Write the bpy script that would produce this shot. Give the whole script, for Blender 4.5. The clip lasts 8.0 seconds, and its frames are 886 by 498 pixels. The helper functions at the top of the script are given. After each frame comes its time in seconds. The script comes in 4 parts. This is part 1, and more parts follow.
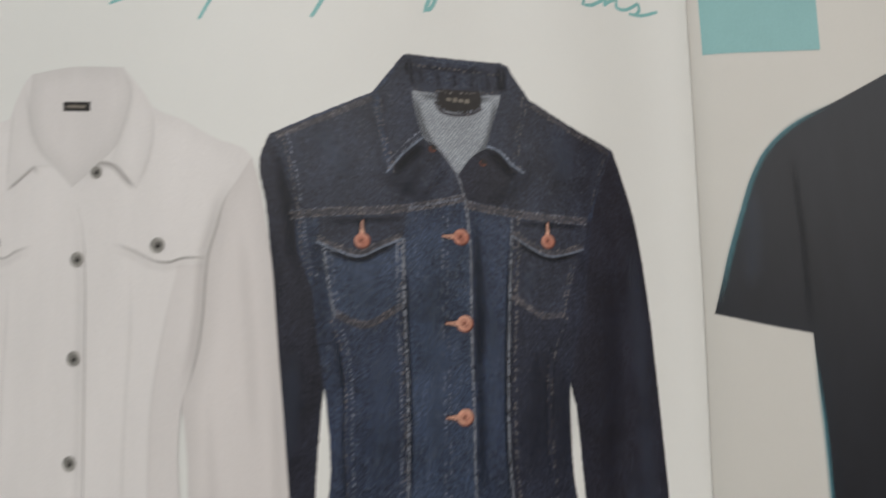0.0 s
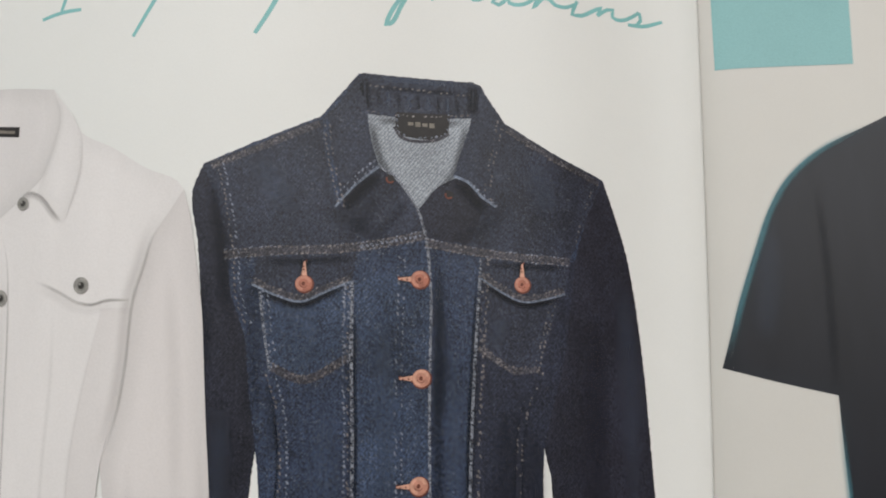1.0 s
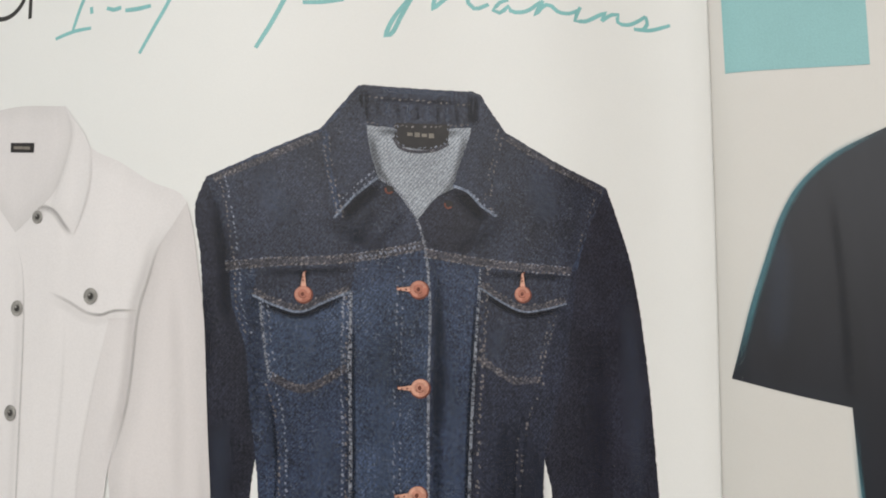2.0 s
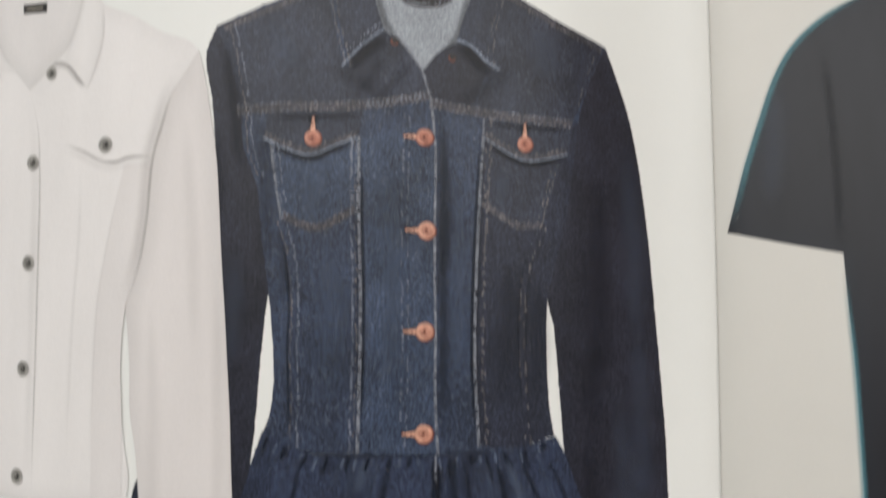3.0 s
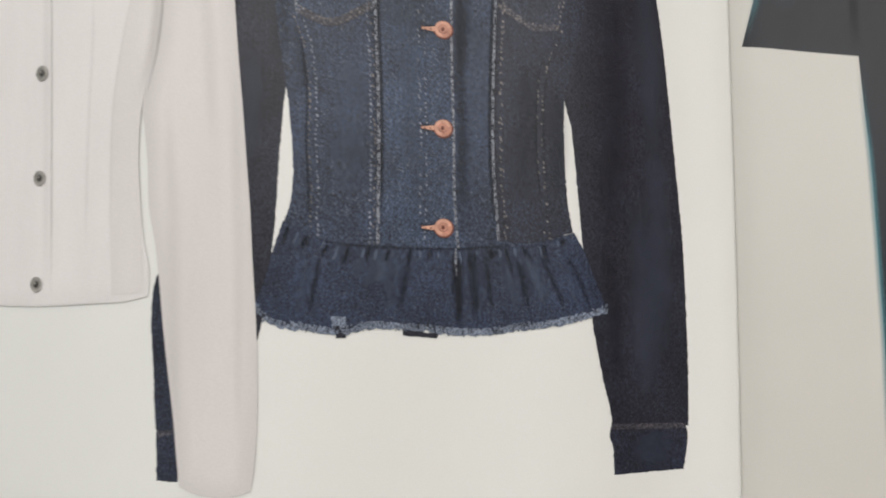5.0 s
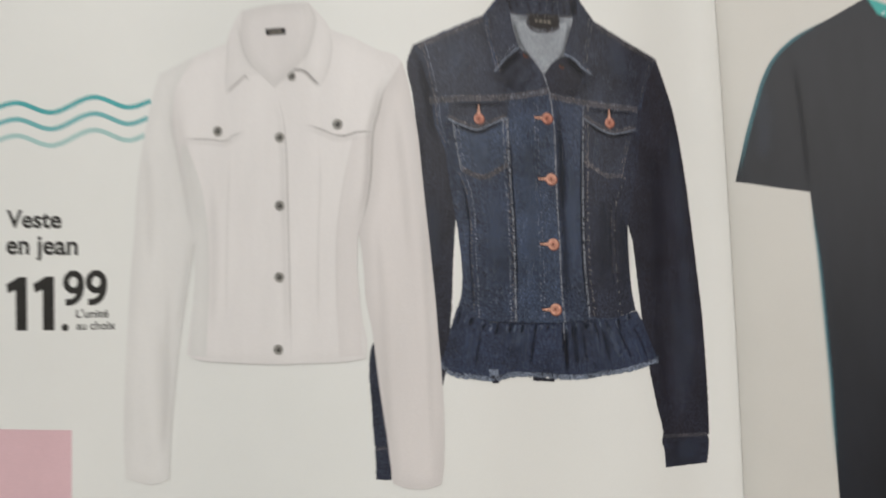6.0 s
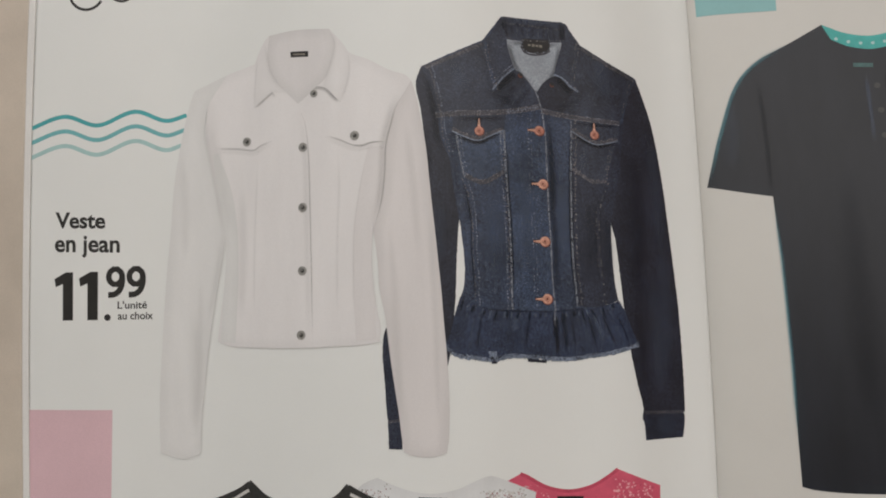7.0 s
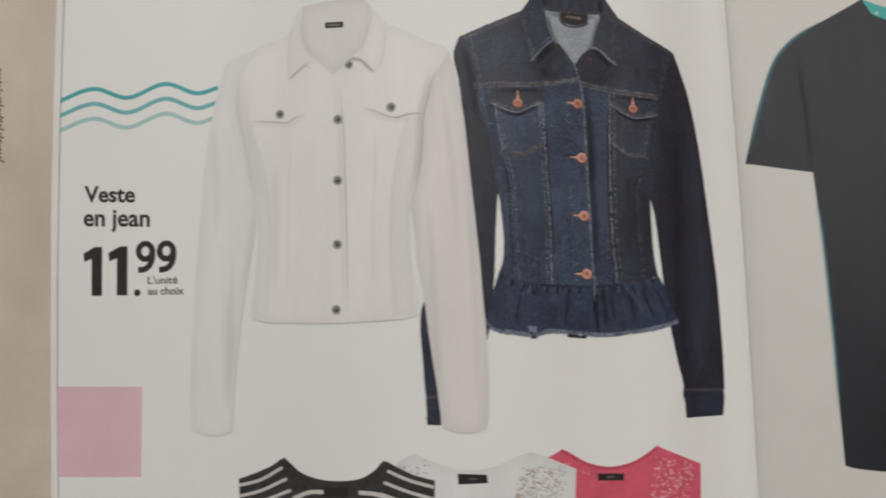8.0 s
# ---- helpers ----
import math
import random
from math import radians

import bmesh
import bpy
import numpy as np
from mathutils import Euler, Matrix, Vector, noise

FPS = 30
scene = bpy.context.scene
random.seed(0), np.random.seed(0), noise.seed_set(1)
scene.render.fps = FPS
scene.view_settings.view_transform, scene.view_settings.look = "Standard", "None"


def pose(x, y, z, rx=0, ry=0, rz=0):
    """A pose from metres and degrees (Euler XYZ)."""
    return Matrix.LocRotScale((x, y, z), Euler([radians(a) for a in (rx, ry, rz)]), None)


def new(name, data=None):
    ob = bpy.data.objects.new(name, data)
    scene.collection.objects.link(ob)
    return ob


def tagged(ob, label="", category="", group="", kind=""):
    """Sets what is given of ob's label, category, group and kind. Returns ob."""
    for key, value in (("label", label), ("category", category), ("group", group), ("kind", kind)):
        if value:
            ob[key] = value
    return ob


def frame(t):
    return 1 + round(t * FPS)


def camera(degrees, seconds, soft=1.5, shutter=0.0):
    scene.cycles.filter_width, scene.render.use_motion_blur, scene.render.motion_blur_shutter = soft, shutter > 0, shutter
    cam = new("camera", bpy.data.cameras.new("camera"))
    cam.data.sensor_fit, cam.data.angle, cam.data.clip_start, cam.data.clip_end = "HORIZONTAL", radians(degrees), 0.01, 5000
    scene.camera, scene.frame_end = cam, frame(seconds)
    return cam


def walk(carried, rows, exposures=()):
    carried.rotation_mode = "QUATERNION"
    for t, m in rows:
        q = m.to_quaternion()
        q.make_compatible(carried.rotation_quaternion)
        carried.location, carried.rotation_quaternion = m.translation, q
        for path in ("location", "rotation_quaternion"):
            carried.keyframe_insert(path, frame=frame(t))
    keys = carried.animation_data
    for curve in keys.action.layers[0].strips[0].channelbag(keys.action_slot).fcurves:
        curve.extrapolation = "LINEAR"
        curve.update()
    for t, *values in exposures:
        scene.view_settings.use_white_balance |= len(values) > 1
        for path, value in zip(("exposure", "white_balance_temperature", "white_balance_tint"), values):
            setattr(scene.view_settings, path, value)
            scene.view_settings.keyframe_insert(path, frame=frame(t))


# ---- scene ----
cam = camera(65.0, 8.0, soft=1.9, shutter=0.5)
# seconds, eye in metres, turn in degrees
ROWS = [
    (0.0, -0.0073, 0.0356, 0.1701, 4.93, -1.40, -0.17),
    (0.2, 0.0005, 0.0382, 0.1661, 5.87, -0.62, -0.03),
    (0.5, 0.0060, 0.0422, 0.1620, 5.68, 0.41, 0.41),
    (0.7, 0.0079, 0.0415, 0.1583, 6.14, 2.01, 0.84),
    (1.0, 0.0085, 0.0431, 0.1556, 5.48, 2.82, 1.03),
    (1.2, 0.0098, 0.0465, 0.1551, 4.73, 4.13, 1.32),
    (2.3, 0.0159, 0.0427, 0.1561, 5.51, 6.21, 0.95),
    (2.5, 0.0159, 0.0375, 0.1586, 5.02, 5.87, 0.81),
    (2.7, 0.0172, 0.0313, 0.1582, 5.25, 6.35, 0.66),
    (3.0, 0.0142, 0.0213, 0.1573, 4.39, 5.84, 0.65),
    (3.2, 0.0143, 0.0108, 0.1538, 5.11, 6.50, 0.47),
    (3.5, 0.0102, 0.0036, 0.1511, 3.42, 6.17, 0.42),
    (3.8, 0.0137, -0.0064, 0.1491, 4.98, 6.73, 0.53),
    (4.0, 0.0144, -0.0080, 0.1494, 3.04, 5.93, 0.16),
    (4.2, 0.0137, -0.0096, 0.1503, 2.31, 5.24, 0.01),
    (5.3, 0.0058, -0.0090, 0.1637, 3.50, 5.56, -0.18),
    (5.5, -0.0045, -0.0043, 0.1782, 3.66, 4.67, -0.27),
    (5.7, -0.0132, -0.0003, 0.1918, 3.31, 2.95, -0.45),
    (6.0, -0.0241, 0.0024, 0.2186, 4.32, 1.34, -0.84),
    (6.2, -0.0268, 0.0038, 0.2320, 4.66, 1.19, -0.90),
    (6.5, -0.0267, -0.0005, 0.2415, 5.35, 0.77, -0.91),
    (7.0, -0.0265, -0.0054, 0.2404, 5.85, 0.90, -0.89),
    (7.5, -0.0293, -0.0096, 0.2385, 5.92, 0.77, -0.75),
    (7.8, -0.0295, -0.0112, 0.2369, 5.51, 1.30, -0.64),
    (8.0, -0.0372, -0.0118, 0.2366, 5.75, 0.84, -0.71),
]
# seconds, stops, white balance
EXPOSURE = [(0.0, -0.12, 6380, 10), (0.5, 0.08, 6300, 10), (1.0, 0.12, 6300, 10), (2.5, 0.28, 6380, 10), (3.5, 0.22, 6360, 10), (4.0, 0.25, 6360, 10),
            (5.5, 0.22, 6420, 10), (6.0, 0.09, 6440, 10), (6.5, -0.15, 6480, 12), (7.0, -0.2, 6480, 12), (8.0, -0.16, 6440, 11)]
walk(cam, [(t, pose(x, y, z, rx, ry, rz)) for t, x, y, z, rx, ry, rz in ROWS], EXPOSURE)

# ---- light: a dim sky and one large added lamp over the table, source unseen ----
world = bpy.data.worlds.new("sky")
scene.world = world
world.use_nodes = True
wn = world.node_tree.nodes
sky = wn.new("ShaderNodeTexSky")
sky.sky_type, sky.sun_disc = "NISHITA", False
sky.sun_elevation, sky.sun_rotation = radians(40), radians(200)
world.node_tree.links.new(sky.outputs[0], wn["Background"].inputs[0])
wn["Background"].inputs[1].default_value = 0.1

# Added area lamp, no such source known; lights the page and veils its top.
lamp_data = bpy.data.lights.new("added_overhead_light", "AREA")
lamp_data.shape, lamp_data.size, lamp_data.size_y = "RECTANGLE", 2.9, 1.1
lamp_data.energy, lamp_data.color = 40.5, (1.0, 0.963, 0.900)
lamp = new("added_overhead_light", lamp_data)
lamp.matrix_world = pose(0.15, 1.07, 2.03)

MM = 0.001
BASE = 45.0      # height of the page's datum over the table, mm
LAYER = 0.02     # thickness of one layer of print, mm


from mathutils.geometry import delaunay_2d_cdt


# ---- node materials ----
def material(name):
    m = bpy.data.materials.new(name)
    m.use_nodes = True
    n, l = m.node_tree.nodes, m.node_tree.links
    return m, n, l, n["Principled BSDF"]


def noise_at(n, l, scale, stretch=(1, 1, 1), detail=3.0, rough=0.55):
    tc, mp, nz = n.new("ShaderNodeTexCoord"), n.new("ShaderNodeMapping"), n.new("ShaderNodeTexNoise")
    mp.inputs["Scale"].default_value = stretch
    l.new(tc.outputs["Object"], mp.inputs[0])
    l.new(mp.outputs[0], nz.inputs["Vector"])
    nz.inputs["Scale"].default_value = scale
    nz.inputs["Detail"].default_value = detail
    nz.inputs["Roughness"].default_value = rough
    return nz.outputs[0]


def ramp(n, l, value, stops):
    r = n.new("ShaderNodeValToRGB")
    while len(r.color_ramp.elements) < len(stops):
        r.color_ramp.elements.new(0.5)
    for e, (p, c) in zip(r.color_ramp.elements, stops):
        e.position = p
        e.color = (*c, 1) if not isinstance(c, (int, float)) else (c, c, c, 1)
    l.new(value, r.inputs[0])
    return r.outputs[0]


def mix(n, l, fac, a, b, mode="MIX"):
    m = n.new("ShaderNodeMix")
    m.data_type, m.blend_type = "RGBA", mode
    for socket, v in ((m.inputs[0], fac), (m.inputs[6], a), (m.inputs[7], b)):
        if isinstance(v, tuple):
            socket.default_value = (*v, 1)
        elif isinstance(v, (int, float)):
            socket.default_value = v
        else:
            l.new(v, socket)
    return m.outputs[2]


def gloss(b, rough=0.43, spec=0.31):
    b.inputs["Roughness"].default_value = rough
    b.inputs["Specular IOR Level"].default_value = spec


def paper_bump(n, l, b, scale=500.0, strength=0.005):
    bump = n.new("ShaderNodeBump")
    bump.inputs["Strength"].default_value = strength
    bump.inputs["Distance"].default_value = 0.0002
    l.new(noise_at(n, l, scale, (1, 1, 1), 2.0), bump.inputs["Height"])
    l.new(bump.outputs[0], b.inputs["Normal"])


def printed(name, colour, spread=0.08, scale=220.0, rough=0.43, screen=1.0):
    """Ink on coated paper: the colour, with a faint screen grain and slow unevenness."""
    m, n, l, b = material(name)
    dark = tuple(c * (1 - spread) for c in colour)
    pale = tuple(min(1, c * (1 + spread)) for c in colour)
    slow = ramp(n, l, noise_at(n, l, scale), [(0.3, dark), (0.7, pale)])
    grain = ramp(n, l, noise_at(n, l, 4200.0, detail=1.0), [(0.3, 1 - 0.07 * screen), (0.7, 1 + 0.05 * screen)])
    l.new(mix(n, l, 1.0, slow, grain, "MULTIPLY"), b.inputs["Base Color"])
    gloss(b, rough)
    paper_bump(n, l, b)
    return m


def twill(n, l, scale):
    """Fine slanting ribs of a woven cloth, a little uneven."""
    tc, mp, wv = n.new("ShaderNodeTexCoord"), n.new("ShaderNodeMapping"), n.new("ShaderNodeTexWave")
    mp.inputs["Rotation"].default_value = (0, 0, radians(38))
    l.new(tc.outputs["Object"], mp.inputs[0])
    l.new(mp.outputs[0], wv.inputs["Vector"])
    wv.inputs["Scale"].default_value = scale / 6.283
    wv.inputs["Distortion"].default_value = 2.2
    wv.inputs["Detail"].default_value = 2.0
    wv.inputs["Detail Scale"].default_value = 2.0
    return wv.outputs["Fac"]


def lining_cloth(name, dark, pale):
    """The pale back of denim in print, with its slanting twill."""
    m, n, l, b = material(name)
    rib = mix(n, l, ramp(n, l, twill(n, l, 4200.0), [(0.15, 0.0), (0.85, 1.0)]), dark, pale)
    slow = ramp(n, l, noise_at(n, l, 160.0, detail=3.0), [(0.3, 0.84), (0.7, 1.12)])
    fine = ramp(n, l, noise_at(n, l, 3000.0, detail=2.0), [(0.35, 0.68), (0.65, 1.24)])
    l.new(mix(n, l, 1.0, mix(n, l, 1.0, rib, slow, "MULTIPLY"), fine, "MULTIPLY"), b.inputs["Base Color"])
    gloss(b)
    paper_bump(n, l, b)
    return m


def denim(name, dark, pale, speck, amount=0.5):
    """Photographed denim in print: a fine twill of mottled indigo, dark slubs, scattered pale nap and slow fading."""
    m, n, l, b = material(name)
    thread = noise_at(n, l, 3300.0, (1.0, 0.75, 1.0), 4.0, 0.8)
    slow = noise_at(n, l, 105.0, (1.0, 0.7, 1.0), 5.0, 0.7)
    slub = noise_at(n, l, 2300.0, (1.0, 0.85, 1.0), 4.0, 0.75)
    nap = noise_at(n, l, 2300.0, (1.0, 0.9, 1.0), 4.0, 0.85)
    patchy = noise_at(n, l, 380.0, (1.0, 0.8, 1.0), 2.0)
    base = mix(n, l, ramp(n, l, thread, [(0.38, 0.0), (0.62, 1.0)]), dark, pale)
    faded = mix(n, l, 1.0, base, ramp(n, l, slow, [(0.3, 0.62), (0.7, 1.55)]), "MULTIPLY")
    faded = mix(n, l, 1.0, faded, ramp(n, l, slub, [(0.36, 0.36), (0.47, 1.0), (0.64, 1.45)]), "MULTIPLY")
    faded = mix(n, l, 1.0, faded, ramp(n, l, twill(n, l, 4400.0), [(0.1, 0.86), (0.9, 1.14)]), "MULTIPLY")
    fleck = mix(n, l, 1.0, ramp(n, l, nap, [(0.55, 0.0), (0.66, amount)]), ramp(n, l, patchy, [(0.38, 0.25), (0.62, 1.0)]), "MULTIPLY")
    l.new(mix(n, l, fleck, faded, speck), b.inputs["Base Color"])
    gloss(b)
    paper_bump(n, l, b)
    return m


def worn(name, colour, dark, cover=0.8):
    """Worn stitching ink: flecks of thread with gaps through which the cloth shows."""
    m, n, l, b = material(name)
    l.new(mix(n, l, ramp(n, l, noise_at(n, l, 2600.0, detail=3.0, rough=0.8), [(0.38, 0.0), (0.6, 1.0)]), dark, colour), b.inputs["Base Color"])
    holes = ramp(n, l, noise_at(n, l, 1300.0, (1.0, 1.0, 1.0), 4.0, 0.8), [(0.40, 0.12 * cover), (0.56, cover)])
    l.new(holes, b.inputs["Alpha"])
    gloss(b)
    return m


def cloth(name, colour, edge, spread=0.04):
    """Photographed plain cloth in print, a little greyer along its outline, with soft upright creases."""
    m, n, l, b = material(name)
    uv = n.new("ShaderNodeUVMap")
    sep = n.new("ShaderNodeSeparateXYZ")
    l.new(uv.outputs[0], sep.inputs[0])
    body = ramp(n, l, sep.outputs[0], [(0.0, edge), (0.1, tuple((3 * e + c) / 4 for c, e in zip(colour, edge))), (0.32, colour)])
    crease = ramp(n, l, noise_at(n, l, 120.0, (1.0, 0.22, 1.0), 3.0), [(0.3, 1 - spread), (0.7, 1 + spread * 0.6)])
    weave = ramp(n, l, noise_at(n, l, 3200.0, detail=1.0), [(0.3, 0.97), (0.7, 1.02)])
    c = mix(n, l, 1.0, body, crease, "MULTIPLY")
    l.new(mix(n, l, 1.0, c, weave, "MULTIPLY"), b.inputs["Base Color"])
    gloss(b)
    paper_bump(n, l, b)
    return m


def tint(name, colour, strength):
    """A soft-edged stroke of ink, densest along its middle and running out at both ends."""
    m, n, l, b = material(name)
    uv = n.new("ShaderNodeUVMap")
    sep = n.new("ShaderNodeSeparateXYZ")
    l.new(uv.outputs[0], sep.inputs[0])
    across = n.new("ShaderNodeValToRGB")
    along = n.new("ShaderNodeValToRGB")
    for r, stops in ((across, ((0.0, 0.0), (0.5, 1.0), (1.0, 0.0))), (along, ((0.0, 0.0), (0.25, 1.0), (0.75, 1.0), (1.0, 0.0)))):
        r.color_ramp.interpolation = "EASE"
        while len(r.color_ramp.elements) < len(stops):
            r.color_ramp.elements.new(0.5)
        for e, (p, v) in zip(r.color_ramp.elements, stops):
            e.position, e.color = p, (v, v, v, 1)
    l.new(sep.outputs[0], across.inputs[0])
    l.new(sep.outputs[1], along.inputs[0])
    a = mix(n, l, 1.0, across.outputs[0], along.outputs[0], "MULTIPLY")
    l.new(mix(n, l, 1.0, a, (strength, strength, strength), "MULTIPLY"), b.inputs["Alpha"])
    b.inputs["Base Color"].default_value = (*colour, 1)
    gloss(b)
    return m


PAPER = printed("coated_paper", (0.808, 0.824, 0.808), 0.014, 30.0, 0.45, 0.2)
# Coated paper with a warm tint; the facing page's dimmer light is put in.
PAPER_WARM_DIMMED = printed("warm_dimmed_coated_paper", (0.642, 0.630, 0.595), 0.02, 30.0, 0.45, 0.2)
PAPER_EDGE = printed("uncoated_paper_edge", (0.80, 0.79, 0.77), 0.03, 60.0, 0.6)
BEIGE = printed("beige_printed_paper", (0.60, 0.525, 0.445), 0.09, 40.0)
DENIM_MID = denim("denim_mid_blue", (0.0106, 0.0150, 0.0297), (0.0386, 0.0570, 0.1058), (0.21, 0.235, 0.285), 0.7)
DENIM_FADED = denim("denim_faded_blue", (0.0129, 0.0190, 0.0367), (0.0469, 0.0710, 0.1285), (0.25, 0.285, 0.335), 0.7)
DENIM_DEEP = denim("denim_deep_blue", (0.0109, 0.0130, 0.0225), (0.0336, 0.0410, 0.0669), (0.17, 0.18, 0.22), 0.6)
DENIM_PEPLUM = denim("denim_peplum_blue", (0.0092, 0.0130, 0.0281), (0.0304, 0.0440, 0.0864), (0.16, 0.18, 0.24), 0.55)
DENIM_SIDE = denim("denim_side_indigo", (0.0083, 0.0098, 0.0185), (0.0259, 0.0320, 0.0557), (0.12, 0.13, 0.16), 0.5)
DENIM_DARK = denim("denim_dark_indigo", (0.0078, 0.0085, 0.0150), (0.0229, 0.0255, 0.0413), (0.085, 0.090, 0.115), 0.4)
DENIM_SEAM = denim("denim_seam_worn", (0.015, 0.015, 0.022), (0.066, 0.065, 0.082), (0.40, 0.38, 0.39), 0.8)
DENIM_FRAY = denim("denim_frayed_edge", (0.06, 0.075, 0.115), (0.20, 0.24, 0.31), (0.44, 0.48, 0.54), 0.7)
LINING = lining_cloth("pale_denim_lining", (0.245, 0.275, 0.32), (0.385, 0.42, 0.465))
THREAD = denim("tan_thread", (0.045, 0.040, 0.043), (0.19, 0.172, 0.172), (0.46, 0.435, 0.43), 0.7)
PALE_THREAD = denim("pale_worn_thread", (0.055, 0.065, 0.095), (0.24, 0.265, 0.33), (0.48, 0.51, 0.57), 0.7)
WORN_PALE = worn("worn_pale_stitch_ink", (0.36, 0.39, 0.45), (0.09, 0.10, 0.14))
COPPER = printed("copper_button_print", (0.53, 0.255, 0.185), 0.22, 900.0)
COPPER_PALE = printed("copper_rim_print", (0.66, 0.37, 0.27), 0.2, 900.0)
COPPER_RED = printed("red_copper_print", (0.42, 0.165, 0.115), 0.25, 900.0)
COPPER_DARK = printed("copper_shade_print", (0.15, 0.045, 0.03), 0.25, 900.0)
STEEL = printed("steel_button_print", (0.26, 0.255, 0.24), 0.25, 900.0)
STEEL_PALE = printed("steel_rim_print", (0.36, 0.35, 0.33), 0.2, 900.0)
STEEL_DARK = printed("steel_centre_print", (0.035, 0.033, 0.03), 0.2, 900.0)
TAG = printed("black_neck_label_print", (0.022, 0.02, 0.02), 0.25, 500.0)
TAG_MARK = printed("grey_label_mark_print", (0.22, 0.20, 0.17), 0.2, 500.0)
WHITE_CLOTH = cloth("white_cotton_print", (0.812, 0.795, 0.794), (0.765, 0.75, 0.748))
# Slightly greyer cotton print, with the cool light from the left in its colour.
WHITE_COOL_CAST = cloth("cool_cast_white_cotton_print", (0.778, 0.778, 0.771), (0.735, 0.736, 0.728))
WHITE_SHADE = cloth("shaded_white_cotton_print", (0.762, 0.74, 0.738), (0.745, 0.722, 0.72))
WHITE_SLEEVE = cloth("white_cotton_sleeve_print", (0.735, 0.708, 0.705), (0.665, 0.642, 0.638))
WHITE_INSIDE = cloth("white_cotton_inside_print", (0.755, 0.735, 0.735), (0.69, 0.675, 0.672))
CHARCOAL = cloth("charcoal_jersey_print", (0.0112, 0.0128, 0.0185), (0.0112, 0.0142, 0.0210), 0.3)
TEAL_BAND = printed("teal_neckband_print", (0.05, 0.40, 0.37), 0.1, 400.0)
TEAL = printed("teal_ink", (0.075, 0.40, 0.42), 0.05)
TEAL_MID = printed("mid_teal_ink", (0.17, 0.46, 0.48), 0.05)
TEAL_PALE = printed("pale_teal_ink", (0.40, 0.60, 0.59), 0.05)
TEAL_DIM = printed("dull_green_label_print", (0.045, 0.12, 0.115), 0.2, 600.0)
SCRIPT = printed("script_teal_ink", (0.24, 0.53, 0.53), 0.08)
SKY_BLUE = printed("pale_blue_block_ink", (0.25, 0.485, 0.495), 0.03, 60.0)
PINK = printed("pale_pink_block_ink", (0.74, 0.51, 0.555), 0.03, 60.0)
BLACK_INK = printed("black_type_ink", (0.028, 0.027, 0.025), 0.15)
BROWN_INK = printed("brown_script_ink", (0.13, 0.09, 0.06), 0.2)
STRIPE_DARK = printed("black_knit_print", (0.040, 0.040, 0.038), 0.25, 600.0)
STRIPE_PALE = printed("white_stripe_print", (0.60, 0.59, 0.57), 0.08, 500.0)
LACE = cloth("white_lace_print", (0.75, 0.765, 0.775), (0.70, 0.71, 0.715), 0.07)
LACE_SPECK = printed("red_grey_speck_print", (0.36, 0.20, 0.20), 0.4, 1500.0)
CORAL = printed("coral_red_print", (0.64, 0.105, 0.17), 0.1, 260.0)
CORAL_PALE = printed("pale_coral_speck_print", (0.80, 0.40, 0.44), 0.2, 900.0)
CORAL_DEEP = printed("deep_coral_print", (0.55, 0.075, 0.13), 0.12, 400.0)
FOLD_DARK = tint("dark_fold_tone", (0.006, 0.008, 0.014), 0.42)
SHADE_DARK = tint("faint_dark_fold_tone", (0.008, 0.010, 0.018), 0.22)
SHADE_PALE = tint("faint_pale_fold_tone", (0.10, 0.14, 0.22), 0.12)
FOLD_PALE = tint("pale_fold_tone", (0.12, 0.16, 0.25), 0.32)
GATHER_DARK = tint("dark_gather_tone", (0.004, 0.005, 0.010), 0.75)
GATHER_PALE = tint("pale_gather_tone", (0.17, 0.22, 0.33), 0.5)
GREY_TONE = tint("grey_crease_tone", (0.42, 0.40, 0.39), 0.075)
SIDE_TONE = tint("grey_side_tone", (0.46, 0.425, 0.415), 0.18)
GREY_LINE = tint("grey_seam_tone", (0.25, 0.235, 0.225), 0.27)
TEAL_TONE = tint("teal_fringe_tone", (0.10, 0.30, 0.36), 0.5)
WOOD = printed("oiled_oak_tabletop", (0.36, 0.25, 0.15), 0.2, 25.0, 0.5)
WALL = printed("warm_white_wall_paint", (0.78, 0.75, 0.70), 0.02, 3.0, 0.85)
CEILING = printed("white_ceiling_paint", (0.82, 0.81, 0.79), 0.015, 3.0, 0.9)
# Two unseen walls, coloured to bounce warm and cool light onto the page.
WALL_WARM_BOUNCE = printed("warm_bounce_wall", (0.60, 0.46, 0.36), 0.03, 3.0, 0.85)
WALL_COOL_BOUNCE = printed("cool_bounce_wall", (0.72, 0.79, 0.82), 0.02, 3.0, 0.85)
FLOOR = printed("brown_floor_boards", (0.30, 0.21, 0.14), 0.2, 8.0, 0.5)


# ---- the page's shape: a bulging, slightly twisted sheet that dips into the gutter ----
KNOTS = [-165.0, -130.0, -100.0, -70.0, -45.0, -20.0, 5.0, 25.0, 42.0, 50.6]
HEIGHTS = [-14.74, -10.62, -8.6, 0.0, 5.5, 4.76, -2.23, -7.4, -15.0, -16.37]
RIGHT, SLOPE, TWIST, BOW = -16.659, 0.193, -0.731, 0.010


def spline_moments(xs, ys):
    n, h = len(xs), np.diff(xs)
    a, b = np.eye(n), np.zeros(n)
    for i in range(1, n - 1):
        a[i, i - 1:i + 2] = h[i - 1], 2 * (h[i - 1] + h[i]), h[i]
        b[i] = 6 * ((ys[i + 1] - ys[i]) / h[i] - (ys[i] - ys[i - 1]) / h[i - 1])
    return np.linalg.solve(a, b)


